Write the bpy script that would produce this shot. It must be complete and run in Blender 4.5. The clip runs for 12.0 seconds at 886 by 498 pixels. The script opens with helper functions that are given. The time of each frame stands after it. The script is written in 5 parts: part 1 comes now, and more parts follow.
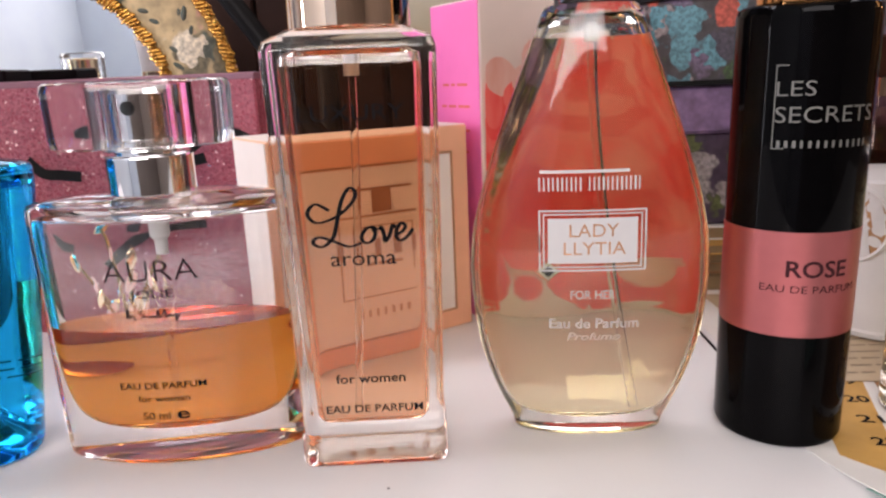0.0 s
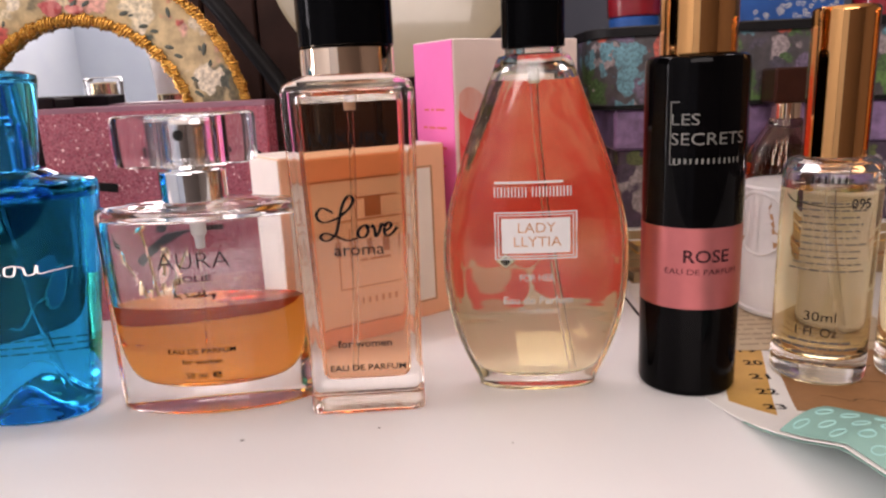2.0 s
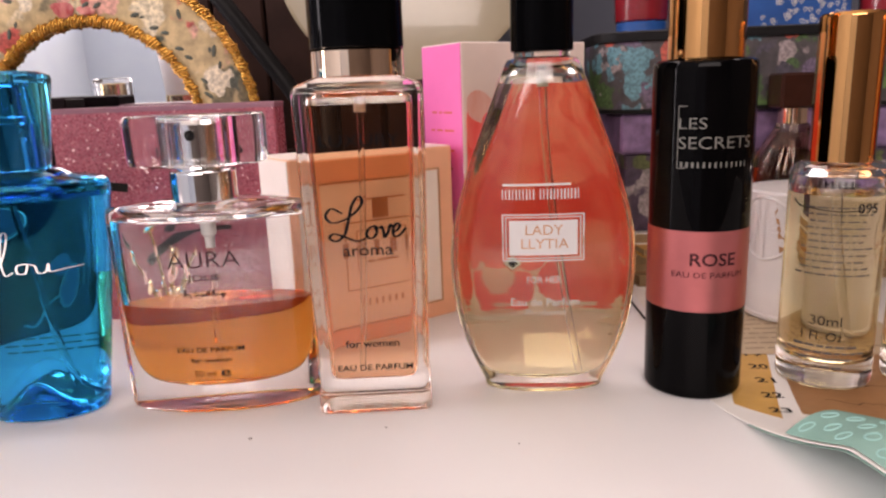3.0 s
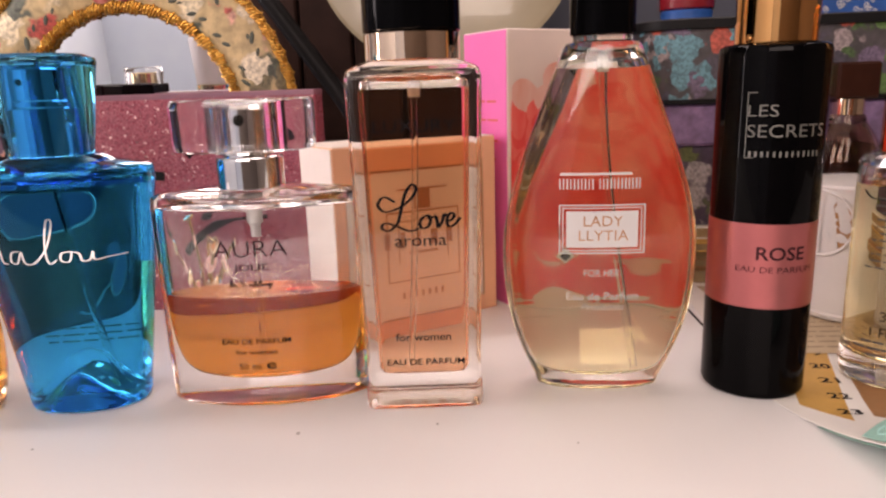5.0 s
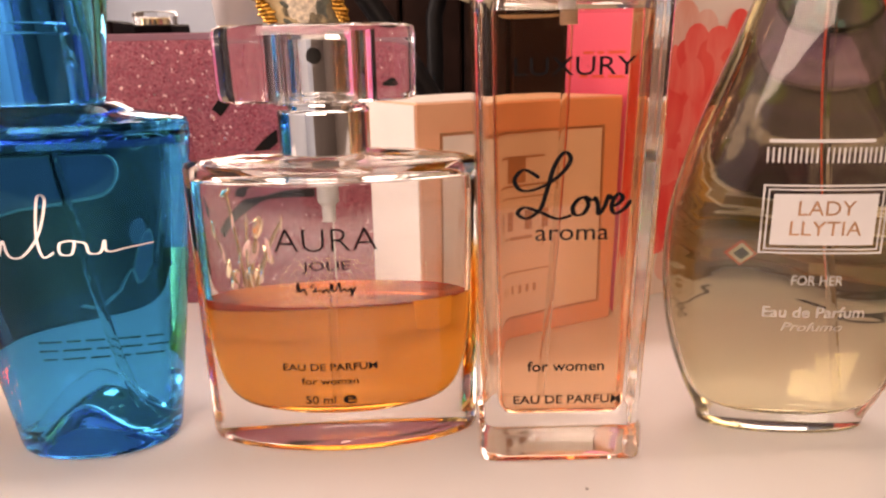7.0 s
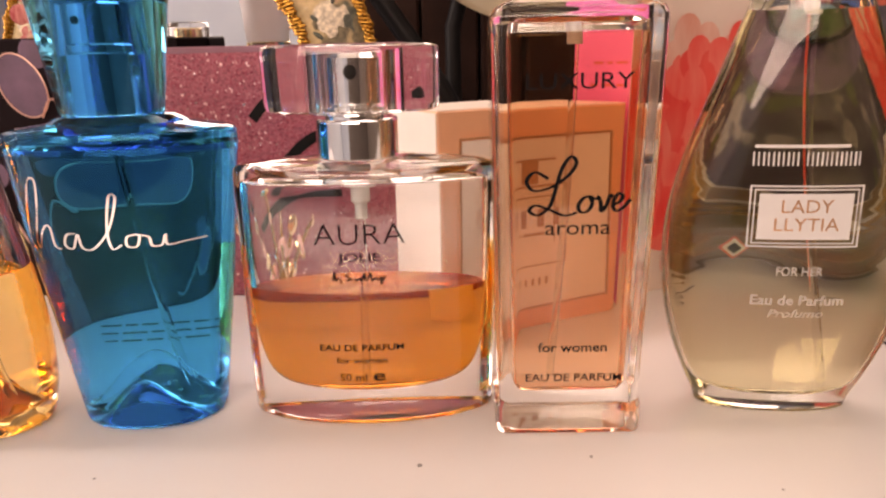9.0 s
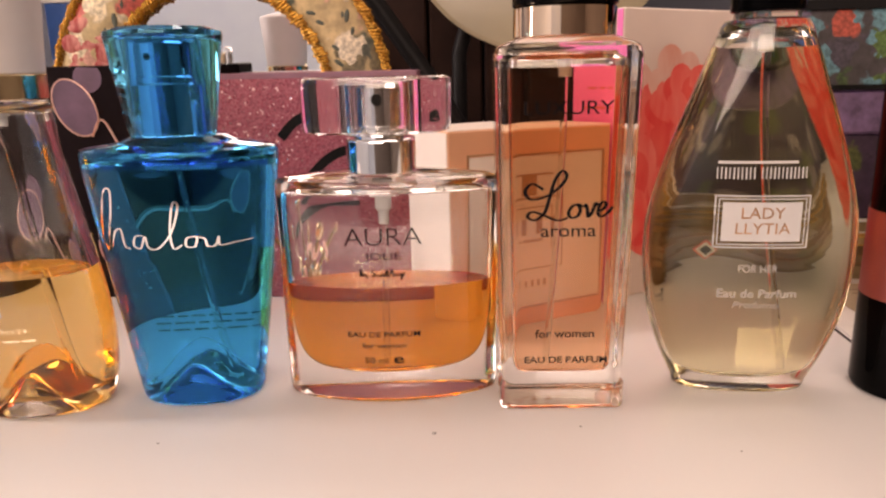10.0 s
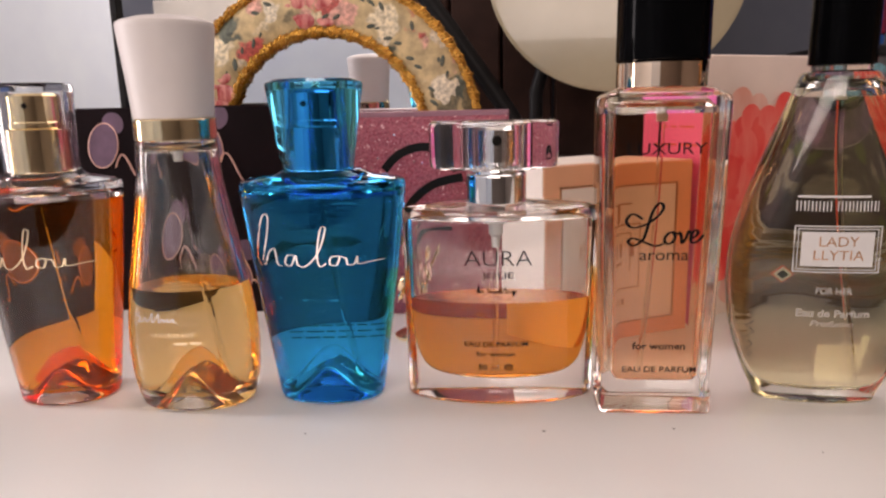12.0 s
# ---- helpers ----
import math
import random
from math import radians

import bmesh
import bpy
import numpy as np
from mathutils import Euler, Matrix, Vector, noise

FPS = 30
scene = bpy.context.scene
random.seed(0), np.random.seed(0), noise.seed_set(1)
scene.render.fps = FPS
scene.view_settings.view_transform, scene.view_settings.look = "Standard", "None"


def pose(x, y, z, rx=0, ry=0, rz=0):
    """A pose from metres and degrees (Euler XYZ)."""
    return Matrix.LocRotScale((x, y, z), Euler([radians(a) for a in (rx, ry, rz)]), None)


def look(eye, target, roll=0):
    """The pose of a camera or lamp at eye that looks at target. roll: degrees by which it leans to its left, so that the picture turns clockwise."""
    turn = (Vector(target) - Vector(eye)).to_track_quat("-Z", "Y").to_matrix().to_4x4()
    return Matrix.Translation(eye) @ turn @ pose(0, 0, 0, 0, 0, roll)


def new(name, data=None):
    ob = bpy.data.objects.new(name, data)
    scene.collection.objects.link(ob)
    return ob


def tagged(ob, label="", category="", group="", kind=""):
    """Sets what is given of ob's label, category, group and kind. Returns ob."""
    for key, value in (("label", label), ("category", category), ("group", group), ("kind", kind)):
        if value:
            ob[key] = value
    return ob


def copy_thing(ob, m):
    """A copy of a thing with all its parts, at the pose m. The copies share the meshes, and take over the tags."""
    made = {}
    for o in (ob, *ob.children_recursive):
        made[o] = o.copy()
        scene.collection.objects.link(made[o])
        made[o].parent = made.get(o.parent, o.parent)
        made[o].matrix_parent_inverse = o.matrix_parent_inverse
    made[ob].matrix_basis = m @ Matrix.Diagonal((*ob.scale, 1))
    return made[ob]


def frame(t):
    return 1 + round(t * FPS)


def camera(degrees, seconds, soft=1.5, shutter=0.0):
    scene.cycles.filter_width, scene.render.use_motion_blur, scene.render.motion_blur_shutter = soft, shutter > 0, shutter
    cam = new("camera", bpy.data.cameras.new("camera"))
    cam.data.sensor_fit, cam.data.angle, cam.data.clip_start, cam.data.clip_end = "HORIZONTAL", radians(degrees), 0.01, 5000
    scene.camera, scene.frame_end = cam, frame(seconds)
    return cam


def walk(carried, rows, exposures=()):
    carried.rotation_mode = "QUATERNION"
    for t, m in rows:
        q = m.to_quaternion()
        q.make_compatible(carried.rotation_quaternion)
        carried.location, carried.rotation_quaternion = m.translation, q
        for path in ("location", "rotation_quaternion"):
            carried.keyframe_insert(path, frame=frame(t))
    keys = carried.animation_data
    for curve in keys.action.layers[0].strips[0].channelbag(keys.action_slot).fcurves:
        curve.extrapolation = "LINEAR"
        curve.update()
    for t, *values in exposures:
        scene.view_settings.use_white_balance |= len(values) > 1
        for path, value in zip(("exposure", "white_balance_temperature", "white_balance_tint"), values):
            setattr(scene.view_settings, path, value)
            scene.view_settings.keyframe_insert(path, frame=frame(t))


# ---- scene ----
cam = camera(65.0, 12.0, 2.4)
PATH = [
    (0, (0.0133, 0.0136, 0.1062), (-0.0740, 1.7571, -0.3324), -2.42),
    (0.5, (0.0147, -0.0091, 0.1095), (-0.0872, 1.7345, -0.3260), -2.73),
    (1, (0.0181, -0.0228, 0.1112), (-0.0602, 1.7198, -0.3330), -2.78),
    (1.5, (0.0176, -0.0345, 0.1113), (-0.0536, 1.7132, -0.3136), -2.60),
    (2, (0.0205, -0.0411, 0.1137), (-0.0431, 1.7097, -0.2994), -2.51),
    (2.5, (0.0197, -0.0432, 0.1139), (-0.0508, 1.7094, -0.2905), -2.27),
    (4.5, (0.0169, -0.0391, 0.1109), (-0.0567, 1.7132, -0.2941), -1.84),
    (5, (0.0051, -0.0357, 0.1104), (-0.1048, 1.7126, -0.3035), -1.86),
    (5.5, (-0.0098, -0.0267, 0.1070), (-0.1658, 1.7156, -0.3174), -1.81),
    (6, (-0.0215, -0.0091, 0.1043), (-0.1913, 1.7263, -0.3424), -1.69),
    (6.5, (-0.0266, 0.0137, 0.0998), (-0.1741, 1.7516, -0.3451), -1.18),
    (7, (-0.0361, 0.0301, 0.1010), (-0.1474, 1.7594, -0.3863), -1.04),
    (7.5, (-0.0376, 0.0315, 0.0989), (-0.1580, 1.7617, -0.3827), -0.96),
    (9.5, (-0.0358, -0.0065, 0.1069), (-0.1898, 1.7208, -0.3754), -1.37),
    (10, (-0.0360, -0.0243, 0.1087), (-0.1935, 1.7134, -0.3335), -1.25),
    (10.5, (-0.0434, -0.0401, 0.1112), (-0.2339, 1.7012, -0.3033), -1.15),
    (11, (-0.0490, -0.0504, 0.1127), (-0.2559, 1.6932, -0.2835), -1.18),
    (11.5, (-0.0522, -0.0556, 0.1140), (-0.2740, 1.6896, -0.2669), -1.09),
    (12, (-0.0591, -0.0601, 0.1152), (-0.3108, 1.6826, -0.2585), -1.20),
]
EXPOSURES = [(0.0, -0.46, 6350, 20), (2.5, -0.52, 6900, 26), (4.5, -0.55, 7100, 28), (5.5, -0.58, 7700, 30), (6.5, -0.50, 8500, 33), (7.5, -0.46, 8900, 34), (9.5, -0.58, 8700, 33), (10.5, -0.71, 8000, 29), (12.0, -0.84, 7150, 24)]
walk(cam, [(t, look(eye, target, roll)) for t, eye, target, roll in PATH], EXPOSURES)
FRONT_FILL_WATTS, DOOR_WATTS, TABLE_WINDOW_WATTS = 64.0, 36.0, 15.0
# ---- world and light ----
world = bpy.data.worlds.new("world")
scene.world = world
world.use_nodes = True
_sky = world.node_tree.nodes.new("ShaderNodeTexSky")
_sky.sky_type = "NISHITA"
_sky.sun_disc = False
_sky.sun_elevation = radians(35)
_sky.sun_rotation = radians(250)
_bg = world.node_tree.nodes["Background"]
_bg.inputs["Strength"].default_value = 0.12
world.node_tree.links.new(_sky.outputs["Color"], _bg.inputs["Color"])


def daylight(name, place, target, width, height, watts, color):
    """A rectangular lamp that stands in for the sky's light in an opening."""
    lamp = new(name, bpy.data.lights.new(name, "AREA"))
    lamp.data.shape = "RECTANGLE"
    lamp.data.size, lamp.data.size_y = width, height
    lamp.data.energy, lamp.data.color = watts, color
    lamp.matrix_world = look(place, target)
    return lamp


# a glazed door in the left wall and a window over the table, both out of view
daylight("door_light", (-1.60, 0.07, 0.50), (0.0, 0.07, 0.50), 0.22, 1.90, DOOR_WATTS, (0.95, 0.97, 1.0))
# added soft front light behind the camera; no window is known there
daylight("front_fill_light", (-0.3, -2.31, 1.05), (-0.05, 0.0, 0.05), 2.2, 0.85, FRONT_FILL_WATTS, (1.0, 0.95, 0.88))
daylight("table_window_light", (0.02, 0.63, 0.92), (-0.40, -0.60, 0.80), 0.9, 0.9, TABLE_WINDOW_WATTS, (1.0, 0.95, 0.90))

scene.cycles.max_bounces = 32
scene.cycles.transmission_bounces = 32
scene.cycles.glossy_bounces = 12

# ---- materials ----


def material(name):
    m = bpy.data.materials.new(name)
    m.use_nodes = True
    return m, m.node_tree.nodes, m.node_tree.links, m.node_tree.nodes["Principled BSDF"]


def ramp(nodes, links, source, stops):
    r = nodes.new("ShaderNodeValToRGB")
    while len(r.color_ramp.elements) < len(stops):
        r.color_ramp.elements.new(0.5)
    for e, (at, c) in zip(r.color_ramp.elements, stops):
        e.position, e.color = at, (*c, 1)
    links.new(source, r.inputs["Fac"])
    return r.outputs["Color"]


def noise_out(nodes, links, scale, detail=4.0, rough=0.55, squash=(1, 1, 1)):
    tc = nodes.new("ShaderNodeTexCoord")
    mp = nodes.new("ShaderNodeMapping")
    mp.inputs["Scale"].default_value = squash
    n = nodes.new("ShaderNodeTexNoise")
    n.inputs["Scale"].default_value, n.inputs["Detail"].default_value, n.inputs["Roughness"].default_value = scale, detail, rough
    links.new(tc.outputs["Object"], mp.inputs["Vector"])
    links.new(mp.outputs["Vector"], n.inputs["Vector"])
    return n.outputs["Fac"]


def bump(nodes, links, bsdf, height, strength, distance=0.0005):
    b = nodes.new("ShaderNodeBump")
    b.inputs["Strength"].default_value, b.inputs["Distance"].default_value = strength, distance
    links.new(height, b.inputs["Height"])
    links.new(b.outputs["Normal"], bsdf.inputs["Normal"])


def solid(name, color, rough=0.5, metal=0.0, vary=0.12, scale=60, bumps=0.0, coat=0.0, spec=0.5):
    """Opaque surface with a two-scale variation of colour and roughness."""
    m, nodes, links, p = material(name)
    a = noise_out(nodes, links, scale)
    lo = tuple(c * (1 - vary) for c in color)
    hi = tuple(min(1, c * (1 + vary)) for c in color)
    links.new(ramp(nodes, links, a, [(0.3, lo), (0.7, hi)]), p.inputs["Base Color"])
    fine = noise_out(nodes, links, scale * 9, 3)
    r = nodes.new("ShaderNodeMapRange")
    r.inputs["To Min"].default_value, r.inputs["To Max"].default_value = rough * 0.8, min(1, rough * 1.2)
    links.new(fine, r.inputs["Value"])
    links.new(r.outputs["Result"], p.inputs["Roughness"])
    p.inputs["Metallic"].default_value = metal
    p.inputs["Coat Weight"].default_value = coat
    p.inputs["Specular IOR Level"].default_value = spec
    if bumps:
        bump(nodes, links, p, fine, bumps)
    return m


def clear(name, color, ior, rough=0.0, smear=0.008, spec=0.22):
    """Glass or liquid: clear, tinted, with faint smears in the gloss."""
    m, nodes, links, p = material(name)
    p.inputs["Base Color"].default_value = (*color, 1)
    p.inputs["Transmission Weight"].default_value = 1.0
    p.inputs["Specular IOR Level"].default_value = spec
    p.inputs["Specular Tint"].default_value = (*(c ** 0.5 for c in color), 1)
    p.inputs["IOR"].default_value = ior
    n = noise_out(nodes, links, 90, 3)
    r = nodes.new("ShaderNodeMapRange")
    r.inputs["From Min"].default_value = 0.5
    r.inputs["To Min"].default_value, r.inputs["To Max"].default_value = rough, rough + smear
    links.new(n, r.inputs["Value"])
    links.new(r.outputs["Result"], p.inputs["Roughness"])
    return m


def liquid(name, color, rough=0.0):
    """Two faces of a liquid: the wall it wets (refraction against glass) and its free top."""
    m = bpy.data.materials.new(name + "_in_glass")
    m.use_nodes = True
    nodes, links = m.node_tree.nodes, m.node_tree.links
    nodes.remove(nodes["Principled BSDF"])
    g = nodes.new("ShaderNodeBsdfGlass")
    tint = tuple(c ** 0.5 for c in color)
    n = noise_out(nodes, links, 40, 3)
    links.new(ramp(nodes, links, n, [(0.2, tuple(c * 0.985 for c in tint)), (0.8, tint)]), g.inputs["Color"])
    g.inputs["IOR"].default_value = 1.36 / 1.5
    g.inputs["Roughness"].default_value = rough
    links.new(g.outputs["BSDF"], nodes["Material Output"].inputs["Surface"])
    return m, clear(name, color, 1.36)


GLASS = clear("clear_glass", (0.985, 0.99, 0.985), 1.5)
ACRYLIC = clear("clear_acrylic", (0.98, 0.975, 0.97), 1.47)
BLUE_GLASS = clear("blue_glass", (0.004, 0.48, 1.0), 1.5)
BLUE_ACRYLIC = clear("blue_acrylic", (0.07, 0.62, 1.0), 1.47)
GREY_GLASS = clear("worn_glass", (0.98, 0.985, 0.955), 1.5, 0.0, 0.02, 0.04)
AMBER = liquid("amber_perfume", (0.87, 0.34, 0.05))
PINK = liquid("pink_perfume", (1.0, 0.60, 0.36))
STRAW = liquid("straw_perfume", (0.99, 0.905, 0.66), 0.08)
OLIVE = liquid("olive_straw_perfume", (0.93, 0.80, 0.52))
GOLDEN = liquid("golden_perfume", (0.99, 0.67, 0.27))
ORANGE = liquid("orange_perfume", (0.985, 0.34, 0.025))
BLUE_LIQUID = liquid("blue_perfume", (0.82, 0.97, 1.0))
RUST = liquid("rust_perfume", (0.62, 0.22, 0.09))
TUBE = clear("clear_tubing", (0.93, 0.92, 0.90), 1.07, 0.10)
BROWN_GLASS = clear("brown_tinted_glass", (0.70, 0.50, 0.40), 1.5)
CHROME = solid("chrome", (0.86, 0.86, 0.87), 0.06, 1.0, 0.02)
GOLD = solid("polished_gold", (0.82, 0.41, 0.15), 0.05, 1.0, 0.04)
ROSE_GOLD = solid("pale_rose_gold", (0.94, 0.71, 0.53), 0.06, 1.0, 0.03)
PALE_GOLD = solid("pale_gold", (0.88, 0.72, 0.46), 0.14, 1.0, 0.04)
BLACK = solid("black_gloss_plastic", (0.0020, 0.0020, 0.0024), 0.04, 0, 0.2, spec=0.03)
BLACK_LACQUER = solid("black_lacquer", (0.0016, 0.0014, 0.0016), 0.05, 0, 0.2, spec=0.07)
MATT_BLACK = solid("matt_black", (0.006, 0.0055, 0.006), 0.5, 0, 0.25, spec=0.15)
ROSE_FOIL = solid("rose_metal_foil", (0.47, 0.14, 0.14), 0.38, 0.85, 0.05, 120)
WHITE_CAP = solid("matt_white_plastic", (0.60, 0.555, 0.54), 0.45, 0, 0.03)
WHITE_PLASTIC = solid("milky_plastic", (0.80, 0.79, 0.77), 0.3, 0, 0.03)
INK = solid("black_ink", (0.006, 0.005, 0.006), 0.6, 0, 0.2, spec=0.08)
FAINT_INK = solid("thin_grey_ink", (0.10, 0.09, 0.08), 0.6, 0, 0.2, spec=0.1)
WHITE_INK = solid("white_ink", (0.58, 0.56, 0.55), 0.5, 0, 0.03)
THIN_WHITE_INK = solid("thin_white_ink", (0.44, 0.41, 0.37), 0.5, 0, 0.03)
SILVER_INK = solid("silver_ink", (0.80, 0.78, 0.78), 0.07, 1.0, 0.05)
GREY_INK = solid("dull_silver_ink", (0.17, 0.165, 0.15), 0.4, 0.3, 0.1)
GOLD_INK = solid("gold_ink", (0.85, 0.66, 0.42), 0.16, 1.0, 0.05)
DARK_ROSE_INK = solid("dark_rose_ink", (0.045, 0.012, 0.015), 0.55, 0.0, 0.1, spec=0.1)
RED_INK = solid("red_ink", (0.65, 0.12, 0.08), 0.5, 0, 0.05)
PEACH = solid("peach_card", (0.95, 0.50, 0.30), 0.45, 0, 0.05, 40, 0.05)
CREAM = solid("cream_card", (0.90, 0.80, 0.72), 0.45, 0, 0.04, 40, 0.05)
HOT_PINK = solid("hot_pink_card", (0.80, 0.16, 0.42), 0.4, 0, 0.05, 40, 0.05)
BLUSH = solid("blush_card", (0.84, 0.69, 0.62), 0.4, 0, 0.05, 30, 0.05)
COPPER_INK = solid("copper_ink", (0.62, 0.34, 0.20), 0.3, 0.7, 0.06)
DARK_CARD = solid("dark_plum_card", (0.007, 0.003, 0.004), 0.55, 0, 0.3, 30, 0.05, spec=0.06)
PLUM = solid("plum_print", (0.12, 0.065, 0.11), 0.4, 0, 0.25, 90)
COPPER_FOIL = solid("copper_foil_line", (0.62, 0.36, 0.30), 0.35, 0.5, 0.1)
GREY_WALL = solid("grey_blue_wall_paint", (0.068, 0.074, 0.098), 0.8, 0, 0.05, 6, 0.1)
# dark taupe stands in for the dim room that lacquer and gold reflect
SHADE_WALL = solid("darkened_unseen_wall", (0.22, 0.18, 0.155), 0.85, 0, 0.06, 6, 0.1, spec=0.2)
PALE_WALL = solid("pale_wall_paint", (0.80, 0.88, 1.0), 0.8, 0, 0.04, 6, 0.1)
CEILING = solid("cream_ceiling_paint", (0.82, 0.77, 0.68), 0.85, 0, 0.03, 6, 0.1)
CARPET = solid("brown_carpet", (0.07, 0.05, 0.04), 0.95, 0, 0.25, 120, 0.6)
DARK_WOOD = solid("dark_brown_wood", (0.030, 0.015, 0.012), 0.55, 0, 0.35, 25, 0.1, spec=0.06)
WHITE_METAL = solid("white_enamel", (0.58, 0.55, 0.53), 0.35, 0, 0.04)
LILAC = solid("lilac_card", (0.17, 0.105, 0.21), 0.5, 0, 0.45, 140, 0.05)
LEAF = solid("grey_green_print", (0.07, 0.08, 0.06), 0.7, 0, 0.3)
BLUE_CARD = solid("royal_blue_card", (0.015, 0.085, 0.30), 0.4, 0, 0.2)
RED_PLASTIC = solid("deep_red_plastic", (0.22, 0.012, 0.018), 0.2, 0, 0.2)
BROWN_CAP = solid("dark_brown_plastic", (0.03, 0.010, 0.006), 0.18, 0, 0.2, spec=0.2)
OCHRE = solid("ochre_print", (0.56, 0.31, 0.07), 0.6, 0, 0.1, 80)
TAN = solid("tan_print", (0.34, 0.165, 0.065), 0.6, 0, 0.12, 80)
PAPER = solid("off_white_paper", (0.80, 0.77, 0.72), 0.7, 0, 0.05, 60, 0.05)
AQUA = solid("aqua_paper", (0.20, 0.37, 0.31), 0.6, 0, 0.07, 60)
PALE_AQUA = solid("pale_aqua_print", (0.28, 0.52, 0.48), 0.6, 0, 0.05)
YELLOW_CARD = solid("yellowed_page_edges", (0.27, 0.18, 0.09), 0.7, 0, 0.3, 40, 0.1)


def table_material():
    m, nodes, links, p = material("white_laminate")
    a = noise_out(nodes, links, 5, 4)
    b = noise_out(nodes, links, 300, 2)
    links.new(ramp(nodes, links, a, [(0.3, (0.77, 0.755, 0.745)), (0.7, (0.82, 0.81, 0.80))]), p.inputs["Base Color"])
    r = nodes.new("ShaderNodeMapRange")
    r.inputs["To Min"].default_value, r.inputs["To Max"].default_value = 0.28, 0.42
    links.new(a, r.inputs["Value"])
    links.new(r.outputs["Result"], p.inputs["Roughness"])
    bump(nodes, links, p, b, 0.06, 0.0002)
    return m


def glitter_material():
    m, nodes, links, p = material("pink_glitter_card")
    tc = nodes.new("ShaderNodeTexCoord")
    v = nodes.new("ShaderNodeTexVoronoi")
    v.inputs["Scale"].default_value = 1100
    links.new(tc.outputs["Object"], v.inputs["Vector"])
    sep = nodes.new("ShaderNodeSeparateColor")
    links.new(v.outputs["Color"], sep.inputs["Color"])
    c = ramp(nodes, links, sep.outputs["Red"], [(0.0, (0.24, 0.050, 0.075)), (0.6, (0.36, 0.080, 0.115)), (0.975, (0.43, 0.12, 0.15)), (0.992, (0.90, 0.60, 0.60))])
    links.new(c, p.inputs["Base Color"])
    links.new(ramp(nodes, links, sep.outputs["Green"], [(0.0, (0.2,) * 3), (1.0, (0.6,) * 3)]), p.inputs["Roughness"])
    links.new(ramp(nodes, links, sep.outputs["Red"], [(0.97, (0.02,) * 3), (0.992, (0.8,) * 3)]), p.inputs["Metallic"])
    bump(nodes, links, p, sep.outputs["Blue"], 0.5, 0.0006)
    return m


def floral_material(name, ground, colors, scale, gloss=0.5, warp_by=0.5, cover=0.34):
    """A printed or woven scatter of blossoms and leaves over a ground colour."""
    m, nodes, links, p = material(name)
    tc = nodes.new("ShaderNodeTexCoord")
    warp = nodes.new("ShaderNodeTexNoise")
    warp.inputs["Scale"].default_value = scale * 1.6
    mixv = nodes.new("ShaderNodeVectorMath")
    mixv.operation = "MULTIPLY_ADD"
    mixv.inputs[1].default_value = (warp_by / scale,) * 3
    links.new(tc.outputs["Object"], warp.inputs["Vector"])
    links.new(warp.outputs["Color"], mixv.inputs[0])
    links.new(tc.outputs["Object"], mixv.inputs[2])
    v = nodes.new("ShaderNodeTexVoronoi")
    v.inputs["Scale"].default_value = scale
    links.new(mixv.outputs["Vector"], v.inputs["Vector"])
    sep = nodes.new("ShaderNodeSeparateColor")
    links.new(v.outputs["Color"], sep.inputs["Color"])
    n = len(colors)
    hue = ramp(nodes, links, sep.outputs["Red"], [(i / n, c) for i, c in enumerate(colors)])
    hue.node.color_ramp.interpolation = "CONSTANT"
    fine = noise_out(nodes, links, scale * 7, 3)
    shade = nodes.new("ShaderNodeMix")
    shade.data_type, shade.blend_type = "RGBA", "MULTIPLY"
    shade.inputs["Factor"].default_value = 0.7
    links.new(hue, shade.inputs["A"])
    links.new(ramp(nodes, links, fine, [(0.35, (0.35,) * 3), (0.65, (1.3,) * 3)]), shade.inputs["B"])
    fac = ramp(nodes, links, v.outputs["Distance"], [(cover, (1,) * 3), (cover + 0.12, (0,) * 3)])
    mix = nodes.new("ShaderNodeMix")
    mix.data_type = "RGBA"
    g = ramp(nodes, links, noise_out(nodes, links, scale * 2.3, 5), [(0.35, tuple(c * 0.7 for c in ground)), (0.65, tuple(min(1, c * 1.25) for c in ground))])
    links.new(fac, mix.inputs["Factor"])
    links.new(g, mix.inputs["A"])
    links.new(shade.outputs["Result"], mix.inputs["B"])
    links.new(mix.outputs["Result"], p.inputs["Base Color"])
    p.inputs["Roughness"].default_value = gloss
    bump(nodes, links, p, fine, 0.25, 0.0006)
    return m


def braid_material():
    m, nodes, links, p = material("gold_braid_thread")
    a = noise_out(nodes, links, 900, 3)
    links.new(ramp(nodes, links, a, [(0.35, (0.12, 0.045, 0.005)), (0.52, (0.55, 0.25, 0.03)), (0.70, (0.92, 0.58, 0.14))]), p.inputs["Base Color"])
    p.inputs["Metallic"].default_value = 0.7
    p.inputs["Roughness"].default_value = 0.27
    bump(nodes, links, p, a, 0.6, 0.0005)
    return m


def petal_material(name, dark, light, scale=110):
    m, nodes, links, p = material(name)
    a = noise_out(nodes, links, scale, 3, 0.5, (1, 1, 0.35))
    links.new(ramp(nodes, links, a, [(0.32, dark), (0.68, light)]), p.inputs["Base Color"])
    p.inputs["Roughness"].default_value = 0.4
    return m


def mirror_material():
    m, nodes, links, p = material("mirror_silvering")
    p.inputs["Base Color"].default_value = (0.90, 0.91, 0.92, 1)
    p.inputs["Metallic"].default_value = 1.0
    p.inputs["Roughness"].default_value = 0.01
    return m


